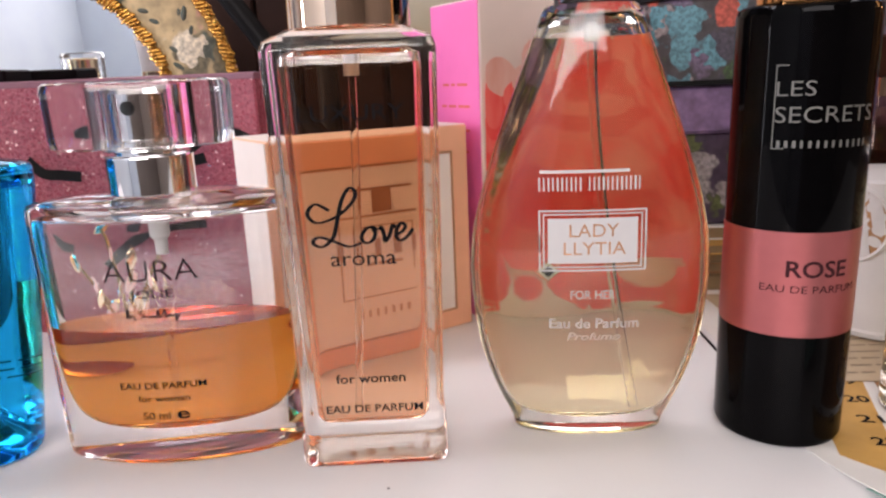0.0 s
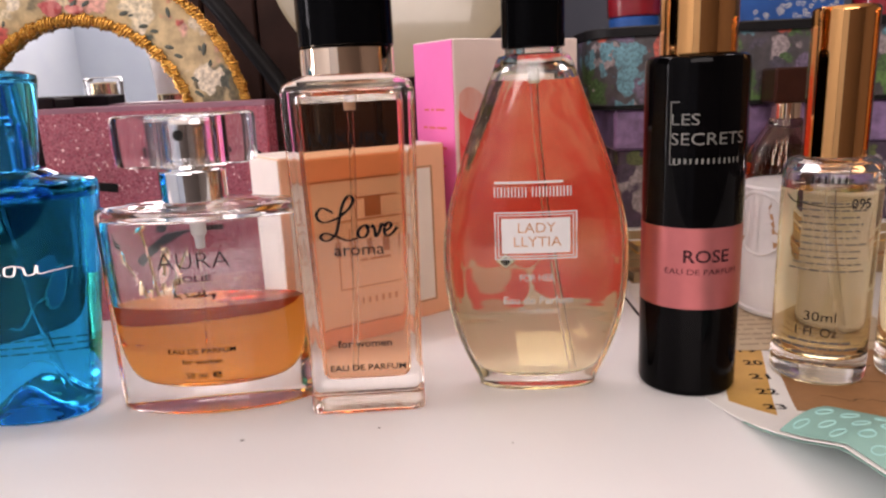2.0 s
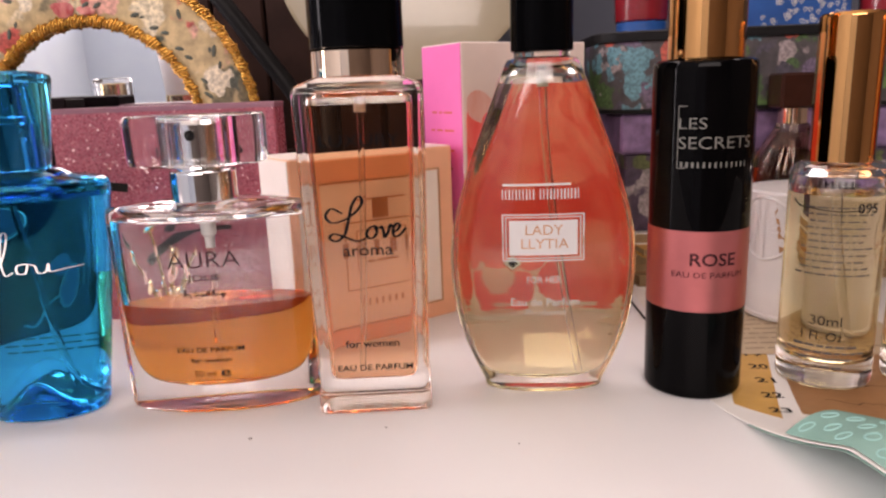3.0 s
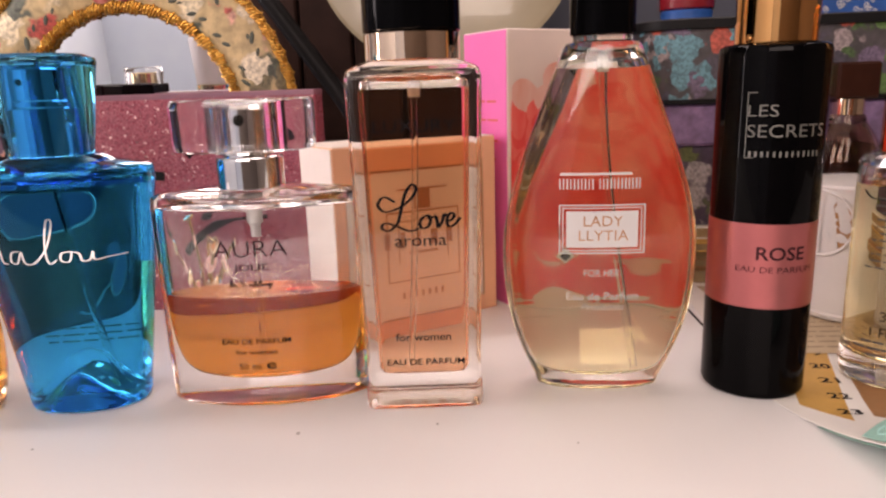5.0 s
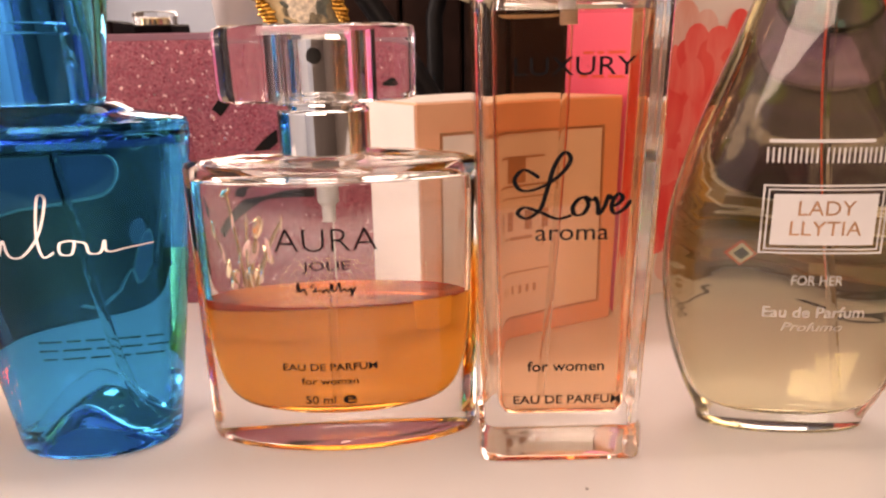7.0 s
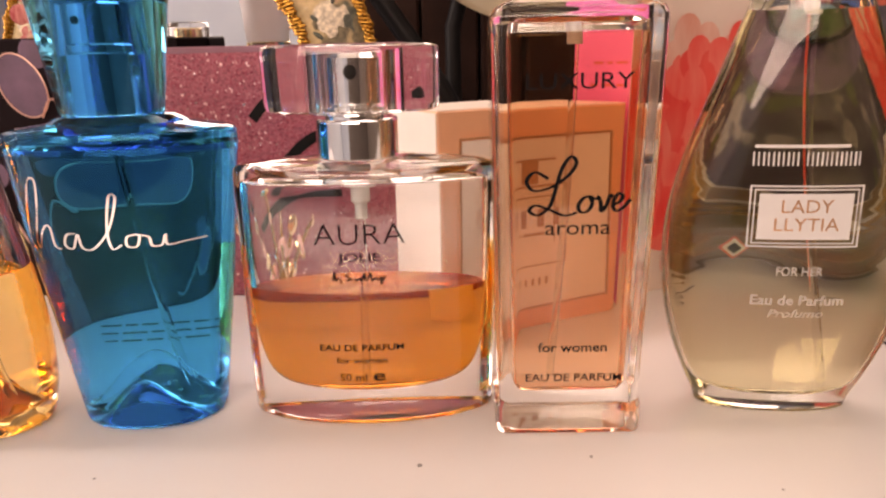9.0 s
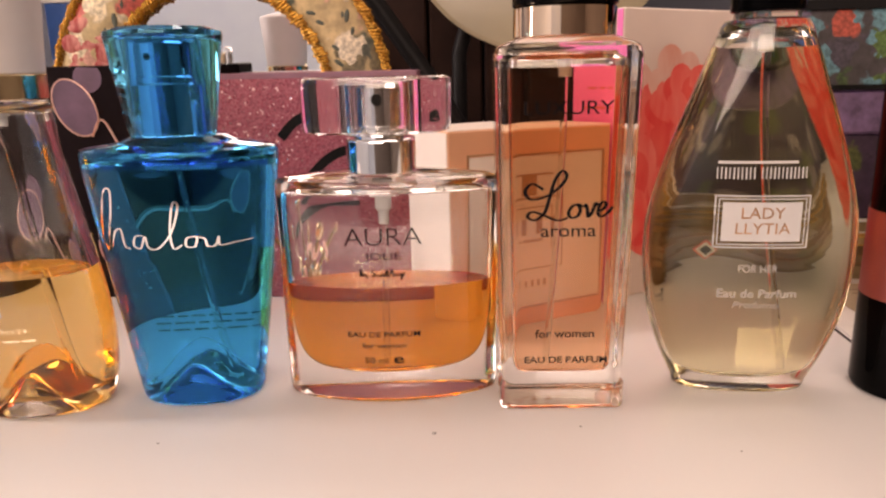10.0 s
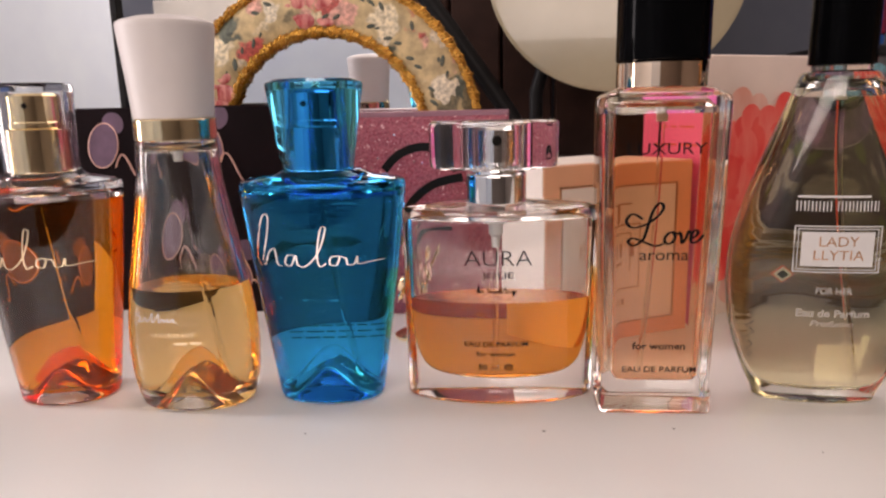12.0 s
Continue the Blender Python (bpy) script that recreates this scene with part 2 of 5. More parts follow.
TABLE = table_material()
GLITTER = glitter_material()
BRAID = braid_material()
MIRROR = mirror_material()
BROCADE = floral_material("cream_floral_brocade", (0.50, 0.37, 0.19), [(0.74, 0.62, 0.42), (0.55, 0.10, 0.08), (0.09, 0.10, 0.07), (0.70, 0.36, 0.28), (0.68, 0.55, 0.35), (0.16, 0.13, 0.07), (0.72, 0.62, 0.46)], 60, 0.6, 1.3, 0.46)
TIN_FLORAL = floral_material("grey_floral_card", (0.05, 0.042, 0.045), [(0.05, 0.10, 0.03), (0.10, 0.25, 0.30), (0.08, 0.16, 0.04), (0.30, 0.24, 0.24), (0.06, 0.05, 0.07), (0.45, 0.08, 0.05), (0.14, 0.10, 0.16)], 80, 0.5, 1.3, 0.52)
PURPLE_FLORAL = floral_material("purple_floral_card", (0.045, 0.024, 0.05), [(0.05, 0.03, 0.06), (0.30, 0.26, 0.26), (0.05, 0.03, 0.055), (0.09, 0.11, 0.03)], 80, 0.5, 1.2, 0.46)
PETAL_A = petal_material("coral_petal_print", (0.93, 0.070, 0.060), (0.96, 0.23, 0.19))
PETAL_B = petal_material("pale_petal_print", (0.80, 0.36, 0.28), (0.88, 0.58, 0.50))
PETAL_C = petal_material("red_petal_print", (0.86, 0.040, 0.038), (0.93, 0.12, 0.095))

WOVEN_ROSE = petal_material("woven_rose_thread", (0.34, 0.018, 0.022), (0.78, 0.34, 0.28), 260)

# ---- mesh helpers (lengths in millimetres inside things) ----
MM = 0.001


def thing(name, place, turn=0, label="", category="", group="", kind=""):
    e = new(name)
    e.empty_display_size = 0.01
    e.matrix_world = pose(*place, 0, 0, turn)
    return tagged(e, label, category, group, kind)


def part(name, bm, mat, parent, label="", smooth=35):
    me = bpy.data.meshes.new(name)
    bmesh.ops.scale(bm, vec=(MM, MM, MM), verts=bm.verts)
    bm.to_mesh(me)
    bm.free()
    return finish(name, me, mat, parent, label, smooth)


def finish(name, me, mat, parent, label="", smooth=35):
    me.materials.append(mat)
    if smooth:
        me.shade_smooth()
        me.set_sharp_from_angle(angle=radians(smooth))
    ob = new(name, me)
    ob.parent = parent
    return tagged(ob, label)


def ellipse(a, b, n=2.0, count=72):
    pts = []
    for i in range(count):
        c, s = math.cos(2 * math.pi * i / count), math.sin(2 * math.pi * i / count)
        pts.append((a * math.copysign(abs(c) ** (2 / n), c), b * math.copysign(abs(s) ** (2 / n), s)))
    return pts


def rounded(a, b, r, steps=6):
    """A rectangle of half sizes a, b with round corners, anticlockwise."""
    pts = []
    for cx, cy, t0 in ((a - r, b - r, 0), (-a + r, b - r, 90), (-a + r, -b + r, 180), (a - r, -b + r, 270)):
        for i in range(steps + 1):
            t = radians(t0 + 90 * i / steps)
            pts.append((cx + r * math.cos(t), cy + r * math.sin(t)))
    return pts


def loft(bm, rings, flip=False, start=True, end=True):
    """Skin over rings of (x, y, z) points; flip turns the faces inwards."""
    rows = [[bm.verts.new(p) for p in ring] for ring in rings]
    n = len(rows[0])
    for lo, hi in zip(rows, rows[1:]):
        for i in range(n):
            q = (lo[i], lo[(i + 1) % n], hi[(i + 1) % n], hi[i])
            bm.faces.new(q[::-1] if flip else q)
    if start:
        bm.faces.new(rows[0] if flip else rows[0][::-1])
    if end:
        bm.faces.new(rows[-1][::-1] if flip else rows[-1])
    return bm


def held(rows, edge=0.5):
    """Adds rows close to both ends of each long straight stretch, so that its shading stays straight."""
    out = [rows[0]]
    for p, q in zip(rows, rows[1:]):
        length = math.dist(p[:2], q[:2])
        if length > 4 * edge:
            for k in (edge / length, 1 - edge / length):
                out.append(tuple(a + (b - a) * k for a, b in zip(p, q)))
        out.append(q)
    return out


def stack(profile, section):
    """Rings from rows (z, a, b) with a section function of a, b."""
    return [[(x, y, z) for x, y in section(a, b)] for z, a, b in held(profile)]


def turned(profile, count=48, x=0, y=0):
    """A body turned on the lathe from rows (z, r)."""
    bm = bmesh.new()
    return loft(bm, [[(x + r * math.cos(2 * math.pi * i / count), y + r * math.sin(2 * math.pi * i / count), z) for i in range(count)] for z, r in held(profile)])


def eased(rows, steps=4):
    """Smooth rows through the given ones."""
    out = []
    rows = [tuple(r) for r in rows]
    for i in range(len(rows) - 1):
        p0, p1, p2, p3 = rows[max(i - 1, 0)], rows[i], rows[i + 1], rows[min(i + 2, len(rows) - 1)]
        for k in range(steps):
            t = k / steps
            out.append(tuple(0.5 * (2 * b + (c - a) * t + (2 * a - 5 * b + 4 * c - d) * t * t + (3 * b - a - 3 * c + d) * t ** 3) for a, b, c, d in zip(p0, p1, p2, p3)))
    return out + [rows[-1]]


def box(bm, x0, x1, y0, y1, z0, z1, bevel=0.0):
    v = [bm.verts.new((x, y, z)) for z in (z0, z1) for y in (y0, y1) for x in (x0, x1)]
    fs = [bm.faces.new([v[i] for i in q]) for q in ((0, 2, 3, 1), (4, 5, 7, 6), (0, 1, 5, 4), (2, 6, 7, 3), (0, 4, 6, 2), (1, 3, 7, 5))]
    if bevel:
        es = list({e for f in fs for e in f.edges})
        bmesh.ops.bevel(bm, geom=es, offset=bevel, segments=1, affect="EDGES", profile=0.5)
    return bm


def tube(bm, path, r, count=8, closed=False):
    """A round rod along a path of points; r may be a function of 0..1."""
    rings = []
    pts = [Vector(p) for p in path]
    n = len(pts)
    for i, p in enumerate(pts):
        d = (pts[(i + 1) % n] - pts[i - 1]) if closed else (pts[min(i + 1, n - 1)] - pts[max(i - 1, 0)])
        d.normalize()
        up = Vector((0, 1, 0)) if abs(d.y) < 0.9 else Vector((1, 0, 0))
        s = d.cross(up).normalized()
        u = s.cross(d)
        rr = r(i / max(1, n - 1)) if callable(r) else r
        rings.append([tuple(p + rr * (math.cos(2 * math.pi * k / count) * s + math.sin(2 * math.pi * k / count) * u)) for k in range(count)])
    if closed:
        rings.append(rings[0])
    return loft(bm, rings, False, not closed, not closed)


def on_round(r, angle, z0, lift=0.12):
    """Wraps u round an upright cylinder; angle in degrees to the right of the front."""
    def put(u, z):
        t = radians(angle) + u / r
        return ((r + lift) * math.sin(t), -(r + lift) * math.cos(t), z0 + z)
    return put


def on_flask(half, n, lift=0.12, x0=0, z0=0):
    """Lays u, z on the front of a flask whose half sizes at height z are half(z)."""
    def put(u, z):
        a, b = half(z0 + z)
        k = max(0.0, 1 - (abs(u + x0) / a) ** n)
        return (u + x0, -b * k ** (1 / n) - lift, z0 + z)
    return put


def writing(text, height, put, mat, parent, width=None, shear=0.0, bold=0.0, name="lettering"):
    """One line of printed words, centred, of the given letter height, laid on a surface."""
    cu = bpy.data.curves.new(name, "FONT")
    cu.body, cu.align_x, cu.shear, cu.offset = text, "CENTER", shear, bold
    cu.resolution_u = 3
    ob = new(name, cu)
    deps = bpy.context.evaluated_depsgraph_get()
    me = bpy.data.meshes.new_from_object(ob.evaluated_get(deps))
    bpy.data.objects.remove(ob)
    xs = [v.co.x for v in me.vertices]
    k = height / 0.69
    kx = width / (max(xs) - min(xs)) if width else k
    mid = (max(xs) + min(xs)) / 2
    for v in me.vertices:
        v.co = Vector(put((v.co.x - mid) * kx, v.co.y * k)) * MM
    me.materials.clear()
    return finish(name, me, mat, parent, smooth=0)


def quad_print(bm, put, u0, u1, z0, z1, cuts=1):
    for i in range(cuts):
        a, b = u0 + (u1 - u0) * i / cuts, u0 + (u1 - u0) * (i + 1) / cuts
        vs = [bm.verts.new(put(u, z)) for u, z in ((a, z0), (b, z0), (b, z1), (a, z1))]
        bm.faces.new(vs)


def letter_bars(count, width, height, put, mat, parent, seed=1, gap_at=-1, name="small_print"):
    """Plain upright bars of the size and colour of a line of letters."""
    bm = bmesh.new()
    rnd = random.Random(seed)
    pitch = width / count
    for i in range(count):
        if gap_at == i:
            continue
        u = -width / 2 + pitch * i
        w = pitch * 0.72
        quad_print(bm, put, u, u + w * rnd.uniform(0.42, 0.62), 0, height)
    return tagged(part(name, bm, mat, parent, smooth=0), kind="stuff")


def word_bars(widths, height, put, mat, parent, gap=1.0, name="small_print"):
    """A line of small print that cannot be read, as one bar a word."""
    bm = bmesh.new()
    total = sum(widths) + gap * (len(widths) - 1)
    u = -total / 2
    for w in widths:
        quad_print(bm, put, u, u + w, 0, height, 3)
        u += w + gap
    return tagged(part(name, bm, mat, parent, smooth=0), kind="stuff")


def stroke_print(strokes, put, mat, parent, thick=0.35, name="script_print", swell=True):
    """Pen strokes (lists of (u, z)), smoothed and laid flat on a surface."""
    bm = bmesh.new()
    for pts in strokes:
        fine = eased(pts, 6)
        rows = []
        for i, (u, z) in enumerate(fine):
            du = fine[min(i + 1, len(fine) - 1)][0] - fine[max(i - 1, 0)][0]
            dz = fine[min(i + 1, len(fine) - 1)][1] - fine[max(i - 1, 0)][1]
            d = math.hypot(du, dz) or 1
            w = thick * (0.55 + 0.75 * abs(dz) / d if swell else 1) / 2
            rows.append((bm.verts.new(put(u - dz / d * w, z + du / d * w)), bm.verts.new(put(u + dz / d * w, z - du / d * w))))
        for (a, b), (c, d) in zip(rows, rows[1:]):
            bm.faces.new((a, b, d, c))
    return part(name, bm, mat, parent, smooth=0)


def interp(rows):
    """half(z) from profile rows (z, a, b)."""
    def half(z):
        rs = sorted(rows)
        if z <= rs[0][0]:
            return rs[0][1:]
        for (z0, a0, b0), (z1, a1, b1) in zip(rs, rs[1:]):
            if z0 <= z <= z1 and z1 > z0:
                k = (z - z0) / (z1 - z0)
                return (a0 + (a1 - a0) * k, b0 + (b1 - b0) * k)
        return rs[-1][1:]
    return half


def dished(outer):
    """The foot is hollowed a little, so that only its rim stands on the table."""
    z, a, b = outer[0]
    return [(z + 1.1, a * 0.55, b * 0.5), (z + 0.9, a * 0.88, b * 0.84)] + outer


def vessel(parent, outer, cavity, section, glass, level, name="glass_body", label="", floor_shape=None):
    """Thick glass: an outer skin and, turned inwards, the dry skin of the hollow above the liquid."""
    bm = bmesh.new()
    rings = stack(dished(outer), section[0])
    if floor_shape:
        rings = stack(outer, section[0])
        z0, a0, b0 = outer[0]
        foot = []
        for k in (0.05, 0.15, 0.25, 0.35, 0.45, 0.55, 0.65, 0.73, 0.80, 0.86, 0.90):
            foot.append([(x, y, z0 + 0.9 + 0.85 * floor_shape(x, y) * (1 - (k / 0.9) ** 8)) for x, y in section[0](a0 * k, b0 * k)])
        rings = foot + rings
    loft(bm, rings)
    a, b = interp(cavity)(level)
    dry = [(level, a, b)] + [row for row in cavity if row[0] > level + 0.05]
    loft(bm, stack(dry, section[-1]), True, False, True)
    return part(name, bm, glass, parent, label, 40)


def filling(parent, cavity, section, level, mats, floor_shape=None, label=""):
    """The liquid up to its level; it fills the hollow to the glass."""
    a, b = interp(cavity)(level)
    rows = [row for row in cavity if row[0] < level - 0.05] + [(level, a, b)]
    rings = []
    if floor_shape:
        z0, a0, b0 = rows[0]
        for k in (0.03, 0.10, 0.18, 0.26, 0.34, 0.42, 0.50, 0.58, 0.66, 0.74, 0.80, 0.86, 0.91, 0.95, 0.98):
            rings.append([(x, y, z0 + floor_shape(x, y) * (1 - k ** 7)) for x, y in section[-1](a0 * k, b0 * k)])
        rings += stack(rows, section[-1])
    else:
        rings = stack(rows, section[-1])
    bm = loft(bmesh.new(), rings)
    bm.faces.ensure_lookup_table()
    bm.faces[-1].material_index = 1
    ob = part("perfume", bm, mats[0], parent, label, 40)
    ob.data.materials.append(mats[1])
    return ob


def grown(t, wide, tall):
    """Sets a finished thing's true size: factors across and upwards, worked into its meshes."""
    for ob in t.children_recursive:
        for v in ob.data.vertices:
            v.co.x, v.co.y, v.co.z = v.co.x * wide, v.co.y * wide, v.co.z * tall
    return t


def dip_tube(parent, x, z_top, z_bottom, lean, mat=None, r=1.0):
    path = [(x + lean * (i / 10) ** 1.5, 0.15 * lean * math.sin(i * 0.5), z_top + (z_bottom - z_top) * i / 10) for i in range(11)]
    return part("dip_tube", tube(bmesh.new(), path, r, 10), mat or TUBE, parent)


# ---- the room ----


def setting(name, x0, x1, y0, y1, z0, z1, mat, label):
    bm = box(bmesh.new(), x0 / MM, x1 / MM, y0 / MM, y1 / MM, z0 / MM, z1 / MM)
    ob = part(name, bm, mat, None, label, 0)
    return tagged(ob, label, name.split("_")[0], "", "structure")


setting("floor", -1.7, 2.1, -2.4, 0.75, -0.85, -0.75, CARPET, "brown carpet of the room below the table")
setting("ceiling", -1.7, 2.1, -2.4, 0.75, 1.60, 1.70, CEILING, "cream painted plain ceiling of the room")
setting("wall_back", -1.6, 2.0, 0.62, 0.72, -0.75, 0.45, GREY_WALL, "grey-blue painted wall behind the table")
setting("wall_back_left", -1.6, -0.45, 0.62, 0.72, 0.45, 1.60, GREY_WALL, "grey-blue painted wall beside the window")
setting("wall_back_right", 0.49, 2.0, 0.62, 0.72, 0.45, 1.60, GREY_WALL, "grey-blue painted wall beside the window")
setting("wall_back_high", -0.45, 0.49, 0.62, 0.72, 1.40, 1.60, GREY_WALL, "grey-blue painted wall over the window")
# Unseen walls: pale where the mirrors look, dark where lacquer and gold reflect them.
setting("wall_front_left", -1.6, -0.58, -2.4, -2.3, -0.75, 0.57, PALE_WALL, "unseen pale wall under the opening of the added light")
setting("wall_front_right", -0.58, 0.8, -2.4, -2.3, -0.75, 0.57, SHADE_WALL, "unseen wall facing the table, darkened for the reflections")
setting("wall_front_side", 0.8, 2.0, -2.4, -2.3, -0.75, 1.60, SHADE_WALL, "unseen wall facing the table, darkened for the reflections")
setting("wall_front_corner", -1.6, -1.4, -2.4, -2.3, 0.57, 1.60, PALE_WALL, "unseen pale wall beside the opening of the added light")
setting("wall_front_high", -1.4, 0.8, -2.4, -2.3, 1.48, 1.60, PALE_WALL, "unseen pale wall over the opening of the added light")
setting("wall_right", 2.0, 2.1, -2.4, 0.72, -0.75, 1.60, SHADE_WALL, "unseen side wall of the room, darkened for the reflections")
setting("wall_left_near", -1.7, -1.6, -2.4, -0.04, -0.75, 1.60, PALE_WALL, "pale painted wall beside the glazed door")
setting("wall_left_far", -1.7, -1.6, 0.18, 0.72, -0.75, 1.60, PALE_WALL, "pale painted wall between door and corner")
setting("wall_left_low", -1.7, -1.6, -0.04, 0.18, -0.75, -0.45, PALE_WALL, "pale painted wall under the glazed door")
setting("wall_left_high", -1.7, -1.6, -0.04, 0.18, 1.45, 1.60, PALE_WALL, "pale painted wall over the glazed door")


def build_table():
    t = thing("table", (0, 0, 0), 0, "white laminate table top with rounded edges", "table")
    part("tabletop", box(bmesh.new(), -700, 700, -80, 600, -22, 0, 2.0), TABLE, t)
    for x in (-650, 650):
        for y in (-40, 560):
            part("leg", box(bmesh.new(), x - 25, x + 25, y - 25, y + 25, -750, -22, 2), TABLE, t)
    return t


build_table()

# ---- perfume bottles ----


def lens(a, b):
    return ellipse(a, b, 1.85, 80)


def oval(a, b):
    return ellipse(a, b, 2.25, 80)


def build_amber_flask():
    """Wide, low flask, half full of amber perfume, under a clear cap."""
    t = thing("perfume_bottle", (-0.0752, 0.2035, 0), 6, "wide glass perfume bottle half full of amber liquid, clear cap", "perfume bottle", "row of perfume bottles")
    outer = [(0, 33.5, 11.2), (0.6, 35.0, 12.6), (1.8, 35.6, 13.2), (20, 36.0, 13.5), (50, 36.2, 13.6), (70, 36.4, 13.7), (72, 36.3, 13.6), (73, 35.6, 13.0), (73.8, 33, 11.6), (75.0, 22, 8.6), (75.4, 12, 8)]
    cavity = eased([(9.0, 17, 5.5), (10.6, 23.5, 7.6), (14, 27.8, 8.8), (20, 30.4, 9.6), (28, 31.8, 10.0), (40, 32.6, 10.2), (66, 33.0, 10.4), (69.4, 31.5, 9.5), (70.6, 27, 7.5)], 3)
    vessel(t, outer, cavity, [lens], GLASS, 39.0, label="clear glass with a thick base")
    filling(t, cavity, [lens], 39.0, AMBER, label="amber perfume")
    half = interp(outer)
    put = lambda x0, z0: on_flask(half, 1.85, 0.12, x0, z0)
    writing("AURA", 5.7, put(-1.0, 53.4), INK, t, 24.4, bold=-0.014)
    writing("JOLIE", 2.2, put(-1.2, 48.9), INK, t, 11.5, bold=0.01)
    stroke_print([[(-7, 0), (-6.5, 2.6), (-6.2, 0.2), (-5.3, 1), (-4.6, -0.6)], [(-2.6, 2.2), (-3.4, 1.5), (-2.2, 0.9), (-3.2, 0.1), (-1, 0.6), (-0.6, 0), (0.2, 0.9), (0.8, 0), (1.6, 2.2), (1.8, 0.1), (2.6, 0.8), (3.3, 2.3), (3.6, 0), (4.5, 0.9), (5.2, 0.1), (6.2, 1), (6.0, -1), (7.2, 1.2)]], put(-1.6, 43.4), INK, t, 0.4)
    writing("EAU DE PARFUM", 1.85, put(-1.8, 23.2), INK, t, 23.4, bold=0.018)
    writing("for woman", 1.7, put(-2.0, 19.5), INK, t, 14.2, bold=0.018)
    writing("50 ml", 2.1, put(-4.6, 14.2), INK, t, 7.6, bold=0.015)
    writing("e", 3.4, put(2.7, 14.1), INK, t, 3.4, bold=0.02)
    collar = part("collar", turned([(75.0, 10.6), (75.4, 11.2), (85.0, 11.2), (85.6, 10.8)], 48, -1.2), CHROME, t)
    pump = part("pump", turned([(85.6, 8.6), (89.6, 8.6), (89.8, 9.6), (101.0, 9.6), (101.8, 8.8)], 48, -1.2), CHROME, t)
    part("guide_ring", turned([(86.4, 9.8), (86.6, 11.6), (89.0, 11.6), (89.2, 10.4)], 48, -1.2), ACRYLIC, pump, "clear ring round the pump")
    nozzle = turned([(0, 1.8), (0.9, 1.8)], 20)
    bmesh.ops.rotate(nozzle, verts=nozzle.verts, matrix=Matrix.Rotation(radians(90), 3, "X"))
    bmesh.ops.translate(nozzle, verts=nozzle.verts, vec=(-1.2, -9.45, 97.5))
    part("nozzle", nozzle, MATT_BLACK, pump)
    cap = bmesh.new()
    rr = lambda a, b: [(x - 2.0, y) for x, y in ellipse(a, b, 2.6, 72)]
    loft(cap, stack([(87.4, 22.0, 13.0), (88.0, 23.2, 14.2), (90, 23.5, 14.5), (102, 23.7, 14.7), (103.6, 23.3, 14.3), (104.2, 22.2, 13.2)], rr))
    loft(cap, [[(x - 1.2, y, z) for x, y in ellipse(11.9, 11.9)] for z in (87.8, 102.4)], True)
    part("cap", cap, ACRYLIC, t, "clear acrylic cap")
    stem = part("pump_stem", turned([(58, 1.6), (62, 1.7), (63, 2.6), (67, 2.6), (67.5, 4.2), (70.4, 4.2)], 24, -1.2), WHITE_PLASTIC, t)
    dip_tube(stem, -1.2, 58, 11, -0.5)
    return t


grown(build_amber_flask(), 1.025, 1.036)


